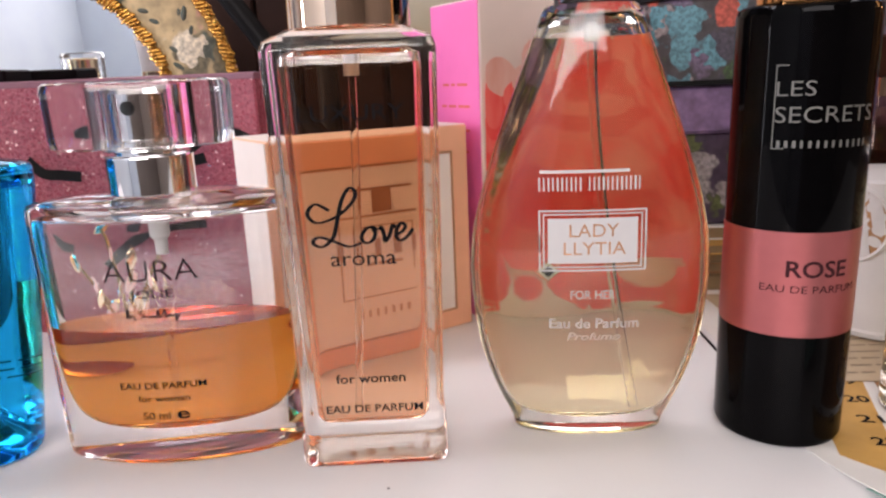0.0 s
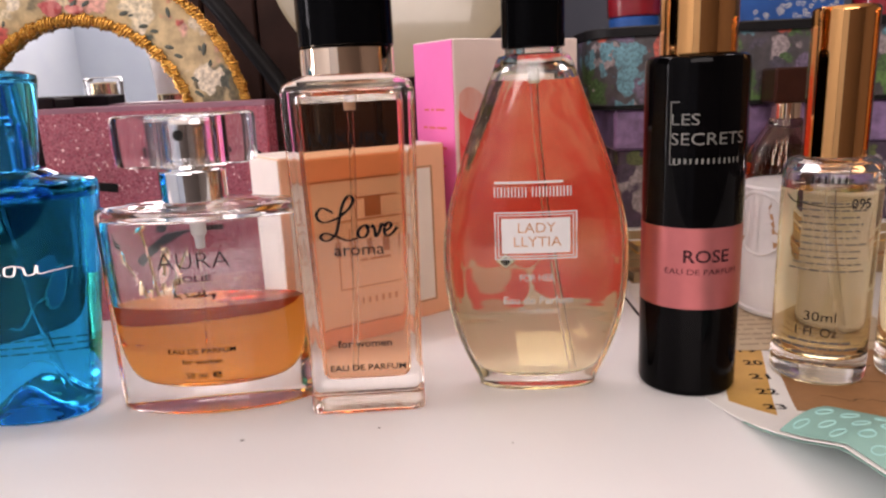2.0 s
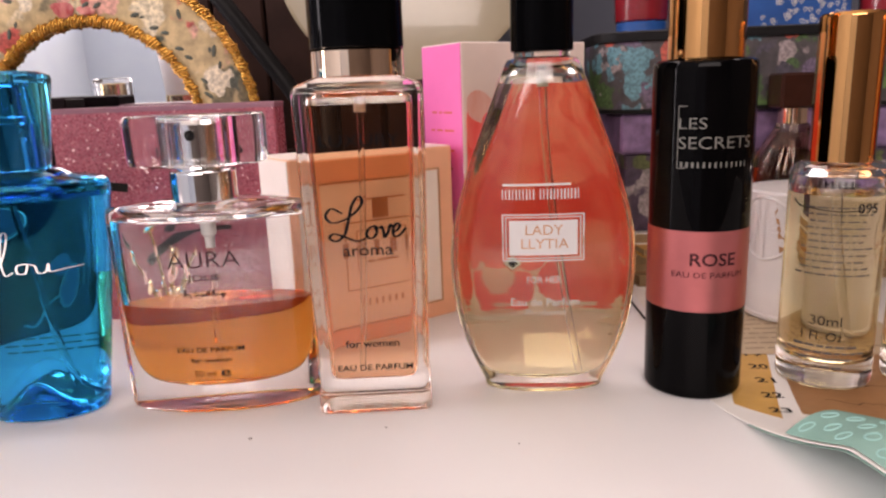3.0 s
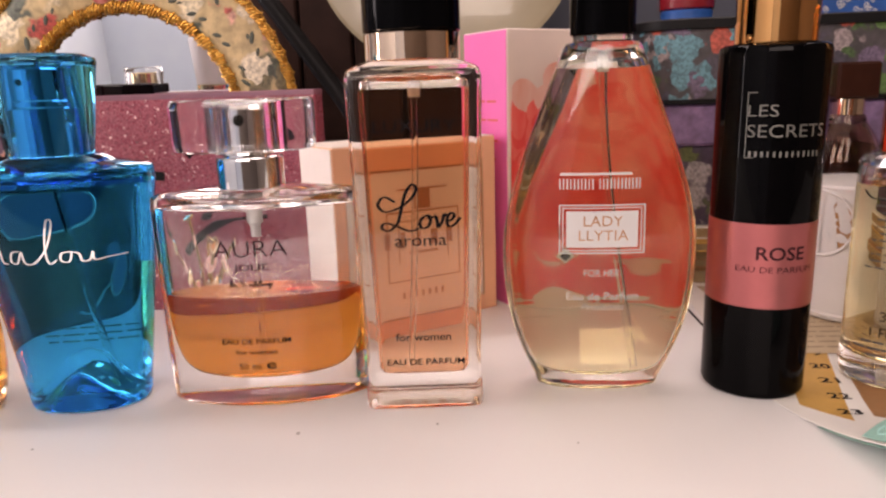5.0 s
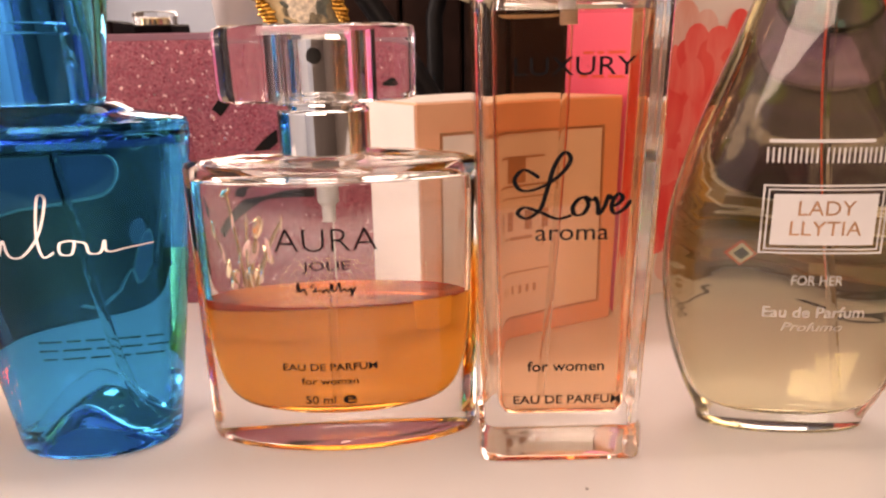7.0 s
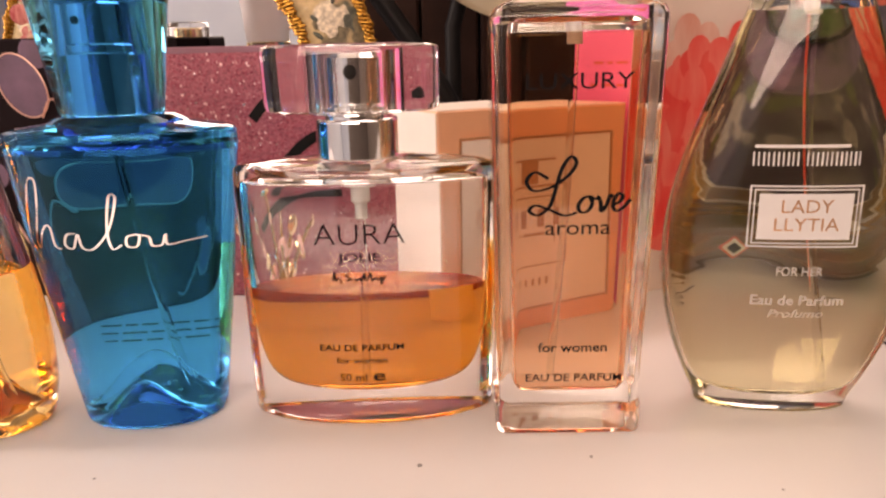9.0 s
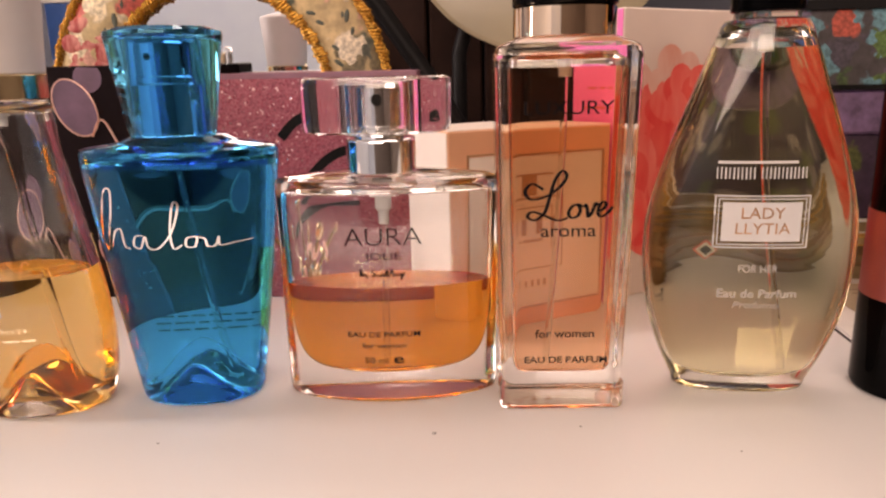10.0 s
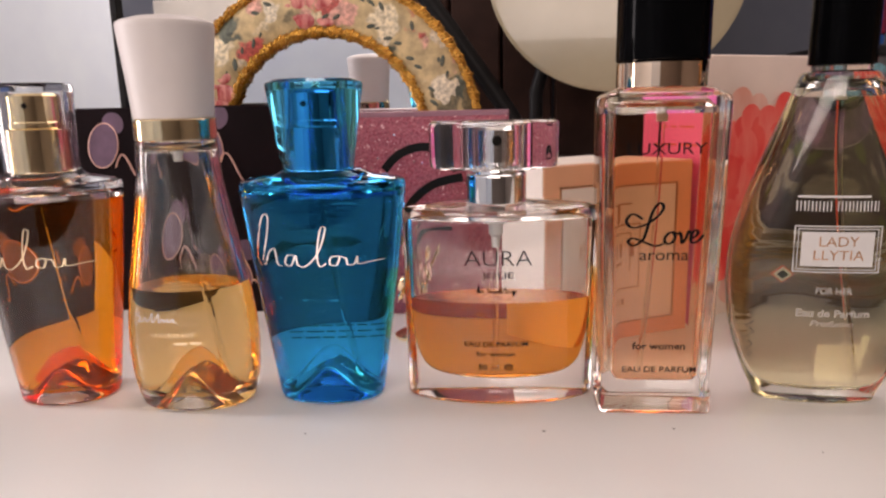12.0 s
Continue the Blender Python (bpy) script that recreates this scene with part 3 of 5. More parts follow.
def build_pink_column():
    """Tall, square-shouldered bottle of pink perfume with a black cap."""
    t = thing("perfume_bottle", (-0.0177, 0.2002, 0), 4, "tall rectangular glass bottle of pink perfume with black cap", "perfume bottle", "row of perfume bottles")
    sec = lambda a, b: rounded(a, b, 3.2, 5)
    outer = [(0, 19.2, 11.2), (0.6, 20.2, 12.2), (2, 20.5, 12.5), (8.5, 20.4, 12.4), (10.0, 19.7, 12.0), (13, 19.8, 12.0), (60, 20.9, 12.6), (108, 21.8, 13.2), (112.5, 21.8, 13.2), (114.6, 21.0, 12.6), (115.6, 19.6, 11.4), (117.4, 14.5, 11.0)]
    cavity = [(12.0, 12.0, 6.8), (12.6, 14.2, 8.2), (14.5, 15.4, 9.0), (60, 16.6, 9.7), (108, 17.6, 10.2), (111, 17.2, 9.8), (112.2, 15.0, 8.2)]
    sec2 = lambda a, b: rounded(a, b, 2.6, 5)
    vessel(t, outer, cavity, [sec, sec2], GLASS, 108.8, label="clear glass with a heavy square foot")
    filling(t, cavity, [sec, sec2], 108.8, PINK, label="pale pink perfume")
    def put(x0, z0):
        return lambda u, z: (x0 + u, -(12.0 + (z0 + z - 13) * 1.2 / 95 + 0.15), z0 + z)
    writing("LUXURY", 3.9, put(0, 95.2), INK, t, 26.6)
    stroke_print([[(-9.0, 9.6), (-12.5, 11.4), (-14.6, 9.0), (-12.6, 6.6), (-8.0, 7.6), (-3.8, 10.6), (-2.0, 13.6), (-3.4, 15.2), (-5.6, 12.2), (-7.2, 6.6), (-8.6, 2.4), (-11.6, 0.2), (-13.8, 1.4), (-12.2, 2.8), (-8.6, 1.6), (-4.6, 0.0), (-1.4, 0.8)],
                  [(1.6, 5.0), (0.0, 4.4), (-1.2, 2.4), (-0.4, 0.8), (1.4, 1.2), (2.4, 3.2), (1.6, 5.0), (3.2, 4.2), (4.2, 5.0)],
                  [(4.0, 4.8), (4.6, 3.0), (4.8, 1.0), (6.0, 2.4), (7.0, 5.2), (7.6, 4.4)],
                  [(7.8, 2.6), (9.4, 3.4), (10.2, 4.8), (9.2, 5.6), (8.0, 4.0), (7.8, 2.0), (8.8, 1.0), (10.6, 2.0), (12.2, 4.0)]], put(1.7, 63.4), INK, t, 0.85, "script_lettering")
    writing("aroma", 4.0, put(0.6, 58.3), INK, t, 17.0)
    writing("for women", 2.6, put(0.2, 25.2), INK, t, 18.9, bold=0.015)
    writing("EAU DE PARFUM", 2.2, put(0.8, 16.4), INK, t, 26.6, bold=0.015)
    part("collar", turned([(117.2, 14.6), (117.6, 15.6), (125.6, 15.6), (126.2, 15.0)], 56), ROSE_GOLD, t, "pale gold metal collar")
    part("cap", turned([(126.2, 15.2), (126.6, 15.9), (163, 15.9), (164.4, 15.2), (164.6, 13.5)], 56), BLACK, t, "glossy black cap")
    stem = part("pump_stem", turned([(106.0, 2.0), (111.9, 2.0)], 20), WHITE_PLASTIC, t)
    dip_tube(stem, 0, 106, 14, -4.5)
    return t


grown(build_pink_column(), 1.0, 1.008)


def build_teardrop():
    """Flat oval flask of straw-coloured perfume, narrow at neck and foot."""
    t = thing("perfume_bottle", (0.0457, 0.2115, 0), -1, "flat oval glass bottle of straw perfume with white print", "perfume bottle", "row of perfume bottles")
    outer = [(0, 19.8, 7.2), (0.7, 21.0, 8.2), (3.2, 21.6, 8.6)] + eased([(4.2, 22.0, 8.8), (10, 24.7, 10.2), (20, 28.5, 12.0), (30, 31.0, 13.2), (42, 32.4, 13.9), (50, 32.6, 14.1), (58, 32.2, 14.2), (67, 30.6, 14.0), (78, 27.6, 13.6), (89, 24.0, 13.0), (100, 20.0, 12.2), (110, 16.4, 11.4), (117, 13.8, 10.8), (120.2, 12.6, 10.4)], 2) + [(121.6, 11.6, 10.0), (122.2, 9.0, 9.0)]
    cavity = eased([(5.0, 4.0, 1.2), (5.4, 10.0, 2.9), (6.3, 15.0, 4.4), (8.0, 18.9, 6.2), (12, 21.6, 7.6), (20, 24.4, 9.0), (30, 27.0, 10.2), (42, 28.4, 10.9), (50, 28.6, 11.1), (58, 28.2, 11.2), (67, 26.8, 11.0), (78, 23.8, 10.6), (89, 20.4, 10.0), (100, 16.6, 9.4), (110, 13.2, 8.6), (116, 11.0, 8.0), (119, 8.0, 6.4)], 2)
    sec = lambda a, b: ellipse(a, b, 2.3, 80)
    vessel(t, outer, cavity, [sec], GREY_GLASS, 113.2, label="clear glass with thick sides")
    filling(t, cavity, [sec], 113.2, STRAW, label="pale straw perfume")
    half = interp(outer)
    put = lambda x0, z0: on_flask(half, 2.3, 0.12, x0, z0)
    bm = bmesh.new()
    quad_print(bm, put(-3.0, 79.0), -11.2, 11.2, 0, 0.8, 6)
    part("printed_line", bm, WHITE_INK, t, smooth=0)
    letter_bars(23, 26.2, 3.6, put(-1.4, 74.3), WHITE_INK, t, 7, 10)
    bm = bmesh.new()
    p = put(-0.9, 60.8)
    for w, h, s in ((13.7, 8.4, 0.45), (12.6, 7.4, 0.35)):
        for u0, u1, z0, z1 in ((-w, w, h - s, h), (-w, w, -h, -h + s), (-w, -w + s, -h + s, h - s), (w - s, w, -h + s, h - s)):
            quad_print(bm, p, u0, u1, z0, z1, 5 if u1 - u0 > 5 else 1)
    part("printed_frame", bm, WHITE_INK, t, smooth=0)
    bm = bmesh.new()
    quad_print(bm, p, -11.4, 11.4, -6.2, 6.2, 8)
    part("printed_panel", bm, WHITE_INK, t, smooth=0)
    p2 = lambda x0, z0: on_flask(half, 2.3, 0.22, x0, z0)
    writing("LADY", 3.5, p2(-0.6, 61.9), COPPER_INK, t, 12.5)
    writing("LLYTIA", 3.5, p2(-0.4, 57.0), COPPER_INK, t, 15.8)
    writing("FOR HER", 2.5, put(-0.7, 44.4), THIN_WHITE_INK, t, 11.6, bold=0.012)
    writing("Eau de Parfum", 2.8, put(-0.3, 35.9), THIN_WHITE_INK, t, 23.4, bold=0.015)
    writing("Profumo", 2.3, put(-0.3, 32.2), THIN_WHITE_INK, t, 14.0, shear=0.25)
    # hazard diamond of the label on the back, seen through the bottle
    back = lambda u, z: (-9.5 + u, 14.3 - 0.8, 46.5 + z)
    for name, k, mat, lift in (("hazard_diamond", 3.6, RED_INK, 0.0), ("hazard_field", 2.9, WHITE_INK, -0.25), ("hazard_flame", 1.8, INK, -0.4)):
        bm = bmesh.new()
        vs = [bm.verts.new((back(u, z)[0], 14.2 + 0.3 + lift, back(u, z)[2])) for u, z in ((-k, 0), (0, -k), (k, 0), (0, k))]
        bm.faces.new(vs)
        part(name, bm, mat, t, smooth=0)
    part("neck_ring", turned([(121.8, 9.4), (124.2, 9.4)], 40), GREY_GLASS, t)
    part("cap", turned([(124.0, 9.6), (124.4, 10.4), (161, 10.4), (162.2, 9.6), (162.4, 8)], 48), BLACK, t, "glossy black cap")
    stem = part("pump_stem", turned([(112, 1.8), (118.6, 1.8)], 20), WHITE_PLASTIC, t)
    dip_tube(stem, 0, 112, 8, 12, r=1.2)
    return t


grown(build_teardrop(), 1.05, 1.006)

CHALICE_OUTER = [(0, 0.60, 0.76), (0.8, 0.645, 0.87), (2.2, 0.66, 0.90), (45, 0.865, 1.0), (80, 1.0, 1.10), (83, 1.0, 1.10), (84.4, 0.985, 1.07), (85.0, 0.93, 1.0), (86.4, 0.60, 0.86), (88.4, 0.46, 0.78)]
CHALICE_CAVITY = [(5.0, 0.52, 0.66), (6.5, 0.57, 0.72), (9, 0.595, 0.745), (45, 0.78, 0.82), (78, 0.905, 0.90), (80.5, 0.89, 0.87), (81.4, 0.80, 0.78)]


def chalice(t, a, b, glass, mats, level, lean, label, liquid_label):
    sec = lambda x, y: ellipse(x, y, 2.15, 96)
    outer = [(z, a * u, b * v) for z, u, v in CHALICE_OUTER]
    cavity = [(z, a * u, b * v) for z, u, v in CHALICE_CAVITY]
    wave = lambda x, y: 15.0 * math.exp(-(x / (0.34 * a)) ** 2)
    vessel(t, outer, cavity, [sec], glass, level, label=label, floor_shape=wave)
    filling(t, cavity, [sec], level, mats, wave, liquid_label)
    dip_tube(t, 0, 81, 10, lean, r=1.1)
    return interp(outer)


SCRIPT = [[(-22, -0.5), (-23.5, 4.5), (-20.5, 17.5), (-17.8, 18.6), (-18.6, 12.0), (-21, 3.0), (-20.4, 0.2), (-18.4, 5.2), (-16.0, 6.4), (-15.2, 1.2), (-13.2, 0.4)],
          [(-8.6, 4.6), (-11.2, 4.2), (-12.0, 1.4), (-9.8, 0.6), (-8.0, 4.4), (-7.2, 0.8), (-4.0, 0.6), (0.6, 5.5), (3.6, 13.6), (2.0, 14.2), (0.2, 5.4), (0.8, 0.4), (3.4, 1.4)],
          [(7.0, 4.0), (5.0, 3.4), (4.8, 1.0), (7.2, 0.8), (8.2, 3.6), (7.0, 4.0), (10.4, 3.2), (11.0, 0.8), (13.4, 0.8), (14.6, 3.6), (14.8, 0.8), (19, 1.2), (24, 1.6)]]


def build_blue():
    t = thing("perfume_bottle", (-0.1429, 0.1985, 0), 6, "bright blue glass perfume bottle tapering to its foot", "perfume bottle", "row of perfume bottles")
    half = chalice(t, 31.8, 16.5, BLUE_GLASS, BLUE_LIQUID, 79.0, 11, "bright blue glass", "blue perfume")
    stroke_print(SCRIPT, on_flask(half, 2.15, 0.14, 0, 54.5), SILVER_INK, t, 0.5)
    pump = part("pump", turned([(88.2, 11.2), (88.8, 11.6), (104.0, 11.6), (104.6, 10.0), (106.4, 10.0), (106.8, 9.6), (116.4, 9.6), (117, 8.8)], 44, -1.2), CHROME, t, "chrome spray pump")
    nozzle = turned([(0, 1.0), (0.5, 1.0)], 20)
    bmesh.ops.rotate(nozzle, verts=nozzle.verts, matrix=Matrix.Rotation(radians(90), 3, "X"))
    bmesh.ops.translate(nozzle, verts=nozzle.verts, vec=(-3.2, -9.2, 112.5))
    part("nozzle", nozzle, MATT_BLACK, pump)
    cap = bmesh.new()
    sec = lambda a, b: [(x - 1.2, y) for x, y in ellipse(a, b, 2.0, 64)]
    loft(cap, stack([(88.6, 13.2, 12.9), (89.2, 13.6, 13.2), (105, 15.9, 14.4), (118.6, 18.1, 15.8), (119.8, 17.8, 15.5), (121.0, 14.5, 12.6), (121.4, 6, 5)], sec))
    loft(cap, stack([(88.9, 12.0, 12.0), (105, 12.2, 12.2), (117.6, 12.2, 12.2)], sec), True)
    part("cap", cap, BLUE_ACRYLIC, t, "translucent blue cap")
    part("neck", turned([(84.6, 14.6), (86.6, 14.6), (88.0, 13.4), (88.2, 11)], 48), BLUE_GLASS, t)
    for k, (z, ws) in enumerate(((25.5, (5, 3, 4, 6, 3, 4)), (23.0, (4, 6, 3, 5, 4, 3)), (20.5, (3, 5, 4, 3, 5, 4)))):
        sec_put = lambda u, zz, z=z: (u, 0.90 * 16.5 * 0.97, z + zz)
        word_bars(ws, 0.5, sec_put, FAINT_INK, t)
    return t


grown(build_blue(), 1.01, 1.028)


def build_orange():
    t = thing("perfume_bottle", (-0.2510, 0.1863, 0), 12, "glass bottle of deep orange perfume with gold pump", "perfume bottle", "row of perfume bottles")
    half = chalice(t, 28.6, 16.5, GLASS, ORANGE, 78.5, 8, "clear glass", "deep orange perfume")
    stroke_print(SCRIPT, on_flask(half, 2.15, 0.14, -3.5, 54.5), GOLD_INK, t, 0.5)
    pump = part("pump", turned([(88.2, 10.4), (88.8, 10.8), (104.0, 10.8), (104.6, 9.6), (106.4, 9.6), (106.8, 9.2), (116.0, 9.2), (116.8, 8.4)], 44), PALE_GOLD, t, "pale gold spray pump")
    nozzle = turned([(0, 1.0), (0.5, 1.0)], 20)
    bmesh.ops.rotate(nozzle, verts=nozzle.verts, matrix=Matrix.Rotation(radians(90), 3, "X"))
    bmesh.ops.translate(nozzle, verts=nozzle.verts, vec=(1.0, -8.9, 112.5))
    part("nozzle", nozzle, MATT_BLACK, pump)
    cap = bmesh.new()
    sec = lambda a, b: ellipse(a, b, 2.0, 64)
    loft(cap, stack([(88.6, 12.6, 12.6), (89.2, 13.0, 13.0), (118.6, 14.0, 14.0), (119.8, 13.6, 13.6), (120.4, 12.4, 12.4)], sec))
    loft(cap, stack([(88.9, 11.4, 11.4), (117.4, 11.9, 11.9)], sec), True)
    part("cap", cap, ACRYLIC, t, "clear acrylic cap")
    part("neck", turned([(84.6, 13.2), (86.8, 13.2), (88.0, 12.2), (88.2, 10)], 48), GLASS, t)
    return t


grown(build_orange(), 1.0, 1.038)


def build_pear():
    t = thing("perfume_bottle", (-0.1950, 0.1872, 0), 8, "pear-shaped glass bottle of golden perfume with white cap", "perfume bottle", "row of perfume bottles")
    outer = [(0, 20.2, 13.6), (0.8, 21.6, 15.0), (2.0, 22.3, 15.6)] + eased([(3, 22.6, 15.8), (10, 24.3, 16.8), (22, 25.2, 17.4), (34, 24.6, 17.2), (45, 23.2, 16.6), (56, 21.2, 16.0), (67, 19.1, 15.6), (78, 17.0, 15.1), (89, 15.3, 14.6), (99, 14.6, 14.4)], 2) + [(100.6, 14.2, 14.2), (101, 11, 11)]
    cavity = eased([(5.5, 16.0, 10.6), (8, 19.4, 12.8), (14, 21.4, 14.0), (22, 22.2, 14.6), (34, 21.6, 14.4), (45, 20.2, 13.8), (56, 18.2, 13.2), (67, 16.1, 12.8), (78, 14.1, 12.3), (89, 12.6, 11.9), (97, 11.8, 11.7), (99, 9.6, 9.6)], 2)
    sec = lambda a, b: ellipse(a, b, 2.1, 80)
    wave = lambda x, y: 16.0 * math.exp(-(x / 9.0) ** 2)
    vessel(t, outer, cavity, [sec], GLASS, 46.8, label="clear glass", floor_shape=wave)
    filling(t, cavity, [sec], 46.8, GOLDEN, wave, "golden perfume")
    half = interp(outer)
    stroke_print([[(-9, 3.6), (-10.5, 2.8), (-8.6, 1.6), (-10.2, 0.2), (-8.0, 0.4), (-6.6, 2.0), (-6.0, 0.4), (-4.6, 2.0), (-3.4, 3.8), (-3.8, 0.3), (-2.2, 1.8), (-0.8, 3.8), (-1.0, 0.3), (0.6, 1.9), (1.0, 0.6), (2.4, 1.8), (2.8, 0.4), (4.4, 1.8), (4.8, 0.3)]], on_flask(half, 2.1, 0.14, -6.0, 35.6), SILVER_INK, t, 0.35)
    letter_bars(10, 17, 1.6, on_flask(half, 2.1, 0.14, -2.0, 30.4), GOLD_INK, t, 11)
    word_bars((5, 4), 0.9, on_flask(half, 2.1, 0.14, 3.0, 27.6), GOLD_INK, t)
    part("ring", turned([(100.9, 14.0), (101.2, 14.8), (108.0, 14.8), (108.5, 14.2)], 52), PALE_GOLD, t, "polished gold ring")
    part("cap", turned([(108.4, 14.0), (108.8, 14.4), (112, 14.6)] + eased([(120, 15.2), (130, 16.1), (138, 16.9), (140.4, 17.1)], 2) + [(141.4, 16.8), (142.2, 15.4), (143.4, 11.0), (144.2, 5.0), (144.3, 1.0)], 56), WHITE_CAP, t, "matt white flared cap")
    stem = part("pump_stem", turned([(93, 1.6), (96, 1.8), (96.4, 2.6), (98.8, 2.6)], 20), WHITE_PLASTIC, t)
    dip_tube(stem, 0, 93, 10, 12, r=1.2)
    return t


grown(build_pear(), 1.0, 1.024)


def build_black_atomiser():
    t = thing("perfume_atomiser", (0.1022, 0.2100, 0), 0, "black lacquered cylindrical atomiser with rose metal band, gold cap", "perfume atomiser", "row of perfume bottles")
    part("body", turned([(0, 15.6), (0.5, 16.8), (1.8, 17.4), (33.4, 17.5)], 64), BLACK_LACQUER, t, "black lacquer", 40)
    part("band", turned([(33.4, 17.55), (62.4, 17.55)], 64), ROSE_FOIL, t, "brushed rose metal band", 40)
    part("upper_body", turned([(62.4, 17.5), (117.6, 17.5), (119.2, 17.0), (119.9, 15.8), (120.1, 12)], 64), BLACK_LACQUER, t, "black lacquer", 40)
    part("cap", turned([(120.0, 12.4), (120.4, 12.8), (168, 12.8), (169, 12.2), (169.2, 10)], 56), GOLD, t, "polished gold cap", 40)
    r = 17.55
    writing("LES", 3.7, on_round(r, -28, 97.3), GREY_INK, t, 9.0, bold=-0.008)
    writing("SECRETS", 4.0, on_round(r, -1, 90.7), GREY_INK, t, 25.5, bold=-0.008)
    letter_bars(13, 24, 1.8, on_round(r, -1, 84.4), GREY_INK, t, 23)
    writing("ROSE", 4.3, on_round(r, 1, 50.4), DARK_ROSE_INK, t, 16.0, bold=0.02)
    writing("EAU DE PARFUM", 2.0, on_round(r, -3, 46.0), DARK_ROSE_INK, t, 26.0)
    bm = bmesh.new()
    p = on_round(r, -41, 0)
    quad_print(bm, p, -1.0, -0.7, 84, 105)
    quad_print(bm, p, -0.7, 2.0, 104.7, 105)
    quad_print(bm, p, -0.7, 2.0, 84, 84.3)
    part("printed_bracket", bm, GREY_INK, t, smooth=0)
    return t


build_black_atomiser()


def build_sampler():
    t = thing("perfume_bottle", (0.1530, 0.2130, 0), 0, "small clear cylindrical bottle with tall gold cap on paper", "perfume bottle", "clear sampler bottles")
    round_sec = lambda a, b: ellipse(a, b, 2.0, 64)
    outer = [(0.6, 14.6, 14.6), (1.2, 15.8, 15.8), (2.6, 16.4, 16.4), (76, 16.5, 16.5)] + [(79.4, 16.2, 16.2), (81.4, 15.2, 15.2), (82.6, 13.4, 13.4), (83.2, 11.0, 11.0)]
    cavity = [(9.4, 9, 9), (10.2, 12.4, 12.4), (12, 13.8, 13.8), (75, 14.2, 14.2), (78.4, 13.4, 13.4), (80.2, 11, 11)]
    vessel(t, outer, cavity, [round_sec], GLASS, 72, label="clear glass with a thick foot")
    filling(t, cavity, [round_sec], 72, OLIVE, label="pale straw perfume")
    r = 16.5
    writing("30ml", 3.5, on_round(r, -28, 25.6), INK, t, 10.4)
    writing("1 Fl. Oz.", 3.3, on_round(r, -30, 19.8), INK, t, 14.4)
    for z, ws in ((17.2, (7, 5, 7)), (14.8, (9, 6, 4, 5)), (12.4, (7, 9)), (9.2, (4, 7))):
        word_bars([w / 2 for w in ws for _ in (0, 1)], 0.9, on_round(r, -27, z), FAINT_INK, t, 0.5)
    rnd = random.Random(5)
    for i in range(11):
        word_bars([rnd.uniform(1, 4) for _ in range(7)], 0.6, on_round(r, -26 + rnd.uniform(-3, 3), 44 + i * 2.4), FAINT_INK, t, 0.7)
    writing("095", 3.3, on_round(r, 8, 66.6), INK, t, 7.2, bold=0.02)
    letter_bars(6, 12, 2.6, on_round(r, -28, 75.0), INK, t, 32)
    stroke_print([[(-16, 1), (-13, -1.2), (-9, -1.6), (0, -2.4), (8, -2.0)]], on_round(r, -26, 69.5), INK, t, 0.7)
    cap = part("cap", turned([(83.0, 10.1), (83.4, 10.6), (132.8, 10.6), (133.8, 9.9), (134, 8.4)], 52), GOLD, t, "tall polished gold cap", 40)
    dip_tube(t, 0, 80, 13, 6, r=1.3)
    return t


sampler = build_sampler()
copy_thing(sampler, pose(0.1905, 0.2080, 0, 0, 0, 40))

# ---- boxes behind the bottles ----


def build_peach_box():
    """Peach carton with a cream label framed in copper."""
    t = thing("perfume_box", (0.0105, 0.3030, 0), 37, "peach and cream cardboard perfume carton with copper frame print", "box")
    W, D, H = 86.0, 34.0, 86.0
    part("carton", box(bmesh.new(), -W, 0, 0, D, 0, H, 0.5), PEACH, t)
    bm = box(bmesh.new(), -W - 0.35, -W + 0.05, 0.6, D - 0.6, 0.6, H - 0.6)
    part("side_panel", bm, CREAM, t, "cream side of the carton", 0)
    part("top_panel", box(bmesh.new(), -W + 0.6, -0.6, 0.6, D - 0.6, H, H + 0.3), CREAM, t, "cream top of the carton", 0)
    panel = part("label_panel", box(bmesh.new(), -W + 10, -9, -0.30, 0.05, 9, H - 11), CREAM, t, "cream label", 0)
    bm = bmesh.new()
    for u0, u1, z0, z1 in ((-W + 9, -8, 8, 8.7), (-W + 9, -8, H - 10.7, H - 10), (-W + 9, -W + 9.7, 8, H - 10), (-8.7, -8, 8, H - 10)):
        box(bm, u0, u1, -0.45, 0.02, z0, z1)
    part("label_frame", bm, COPPER_INK, panel, smooth=0)
    p = lambda z: (lambda u, zz: (-W / 2 + u, -0.5, z + zz))
    bm = bmesh.new()
    for u0, u1, z0, z1 in ((-11, 11, 66.5, 67.4), (-3.5, 3.5, 58, 66.5), (-16, 16, 56.6, 57.4), (-16, -15.4, 26, 56.6), (15.4, 16, 26, 56.6), (-16, 16, 25.4, 26), (-11, 11, 52.6, 53.1), (-11, -10.5, 34, 52.6), (10.5, 11, 34, 52.6)):
        quad_print(bm, p(0), u0, u1, z0, z1)
    part("bottle_print", bm, COPPER_INK, panel, smooth=0)
    letter_bars(5, 34, 7.0, p(41), COPPER_INK, panel, 41)
    word_bars((3, 9), 1.2, p(37.6), COPPER_INK, panel)
    letter_bars(7, 20, 3.0, p(17.5), COPPER_INK, panel, 42)
    return t


build_peach_box()


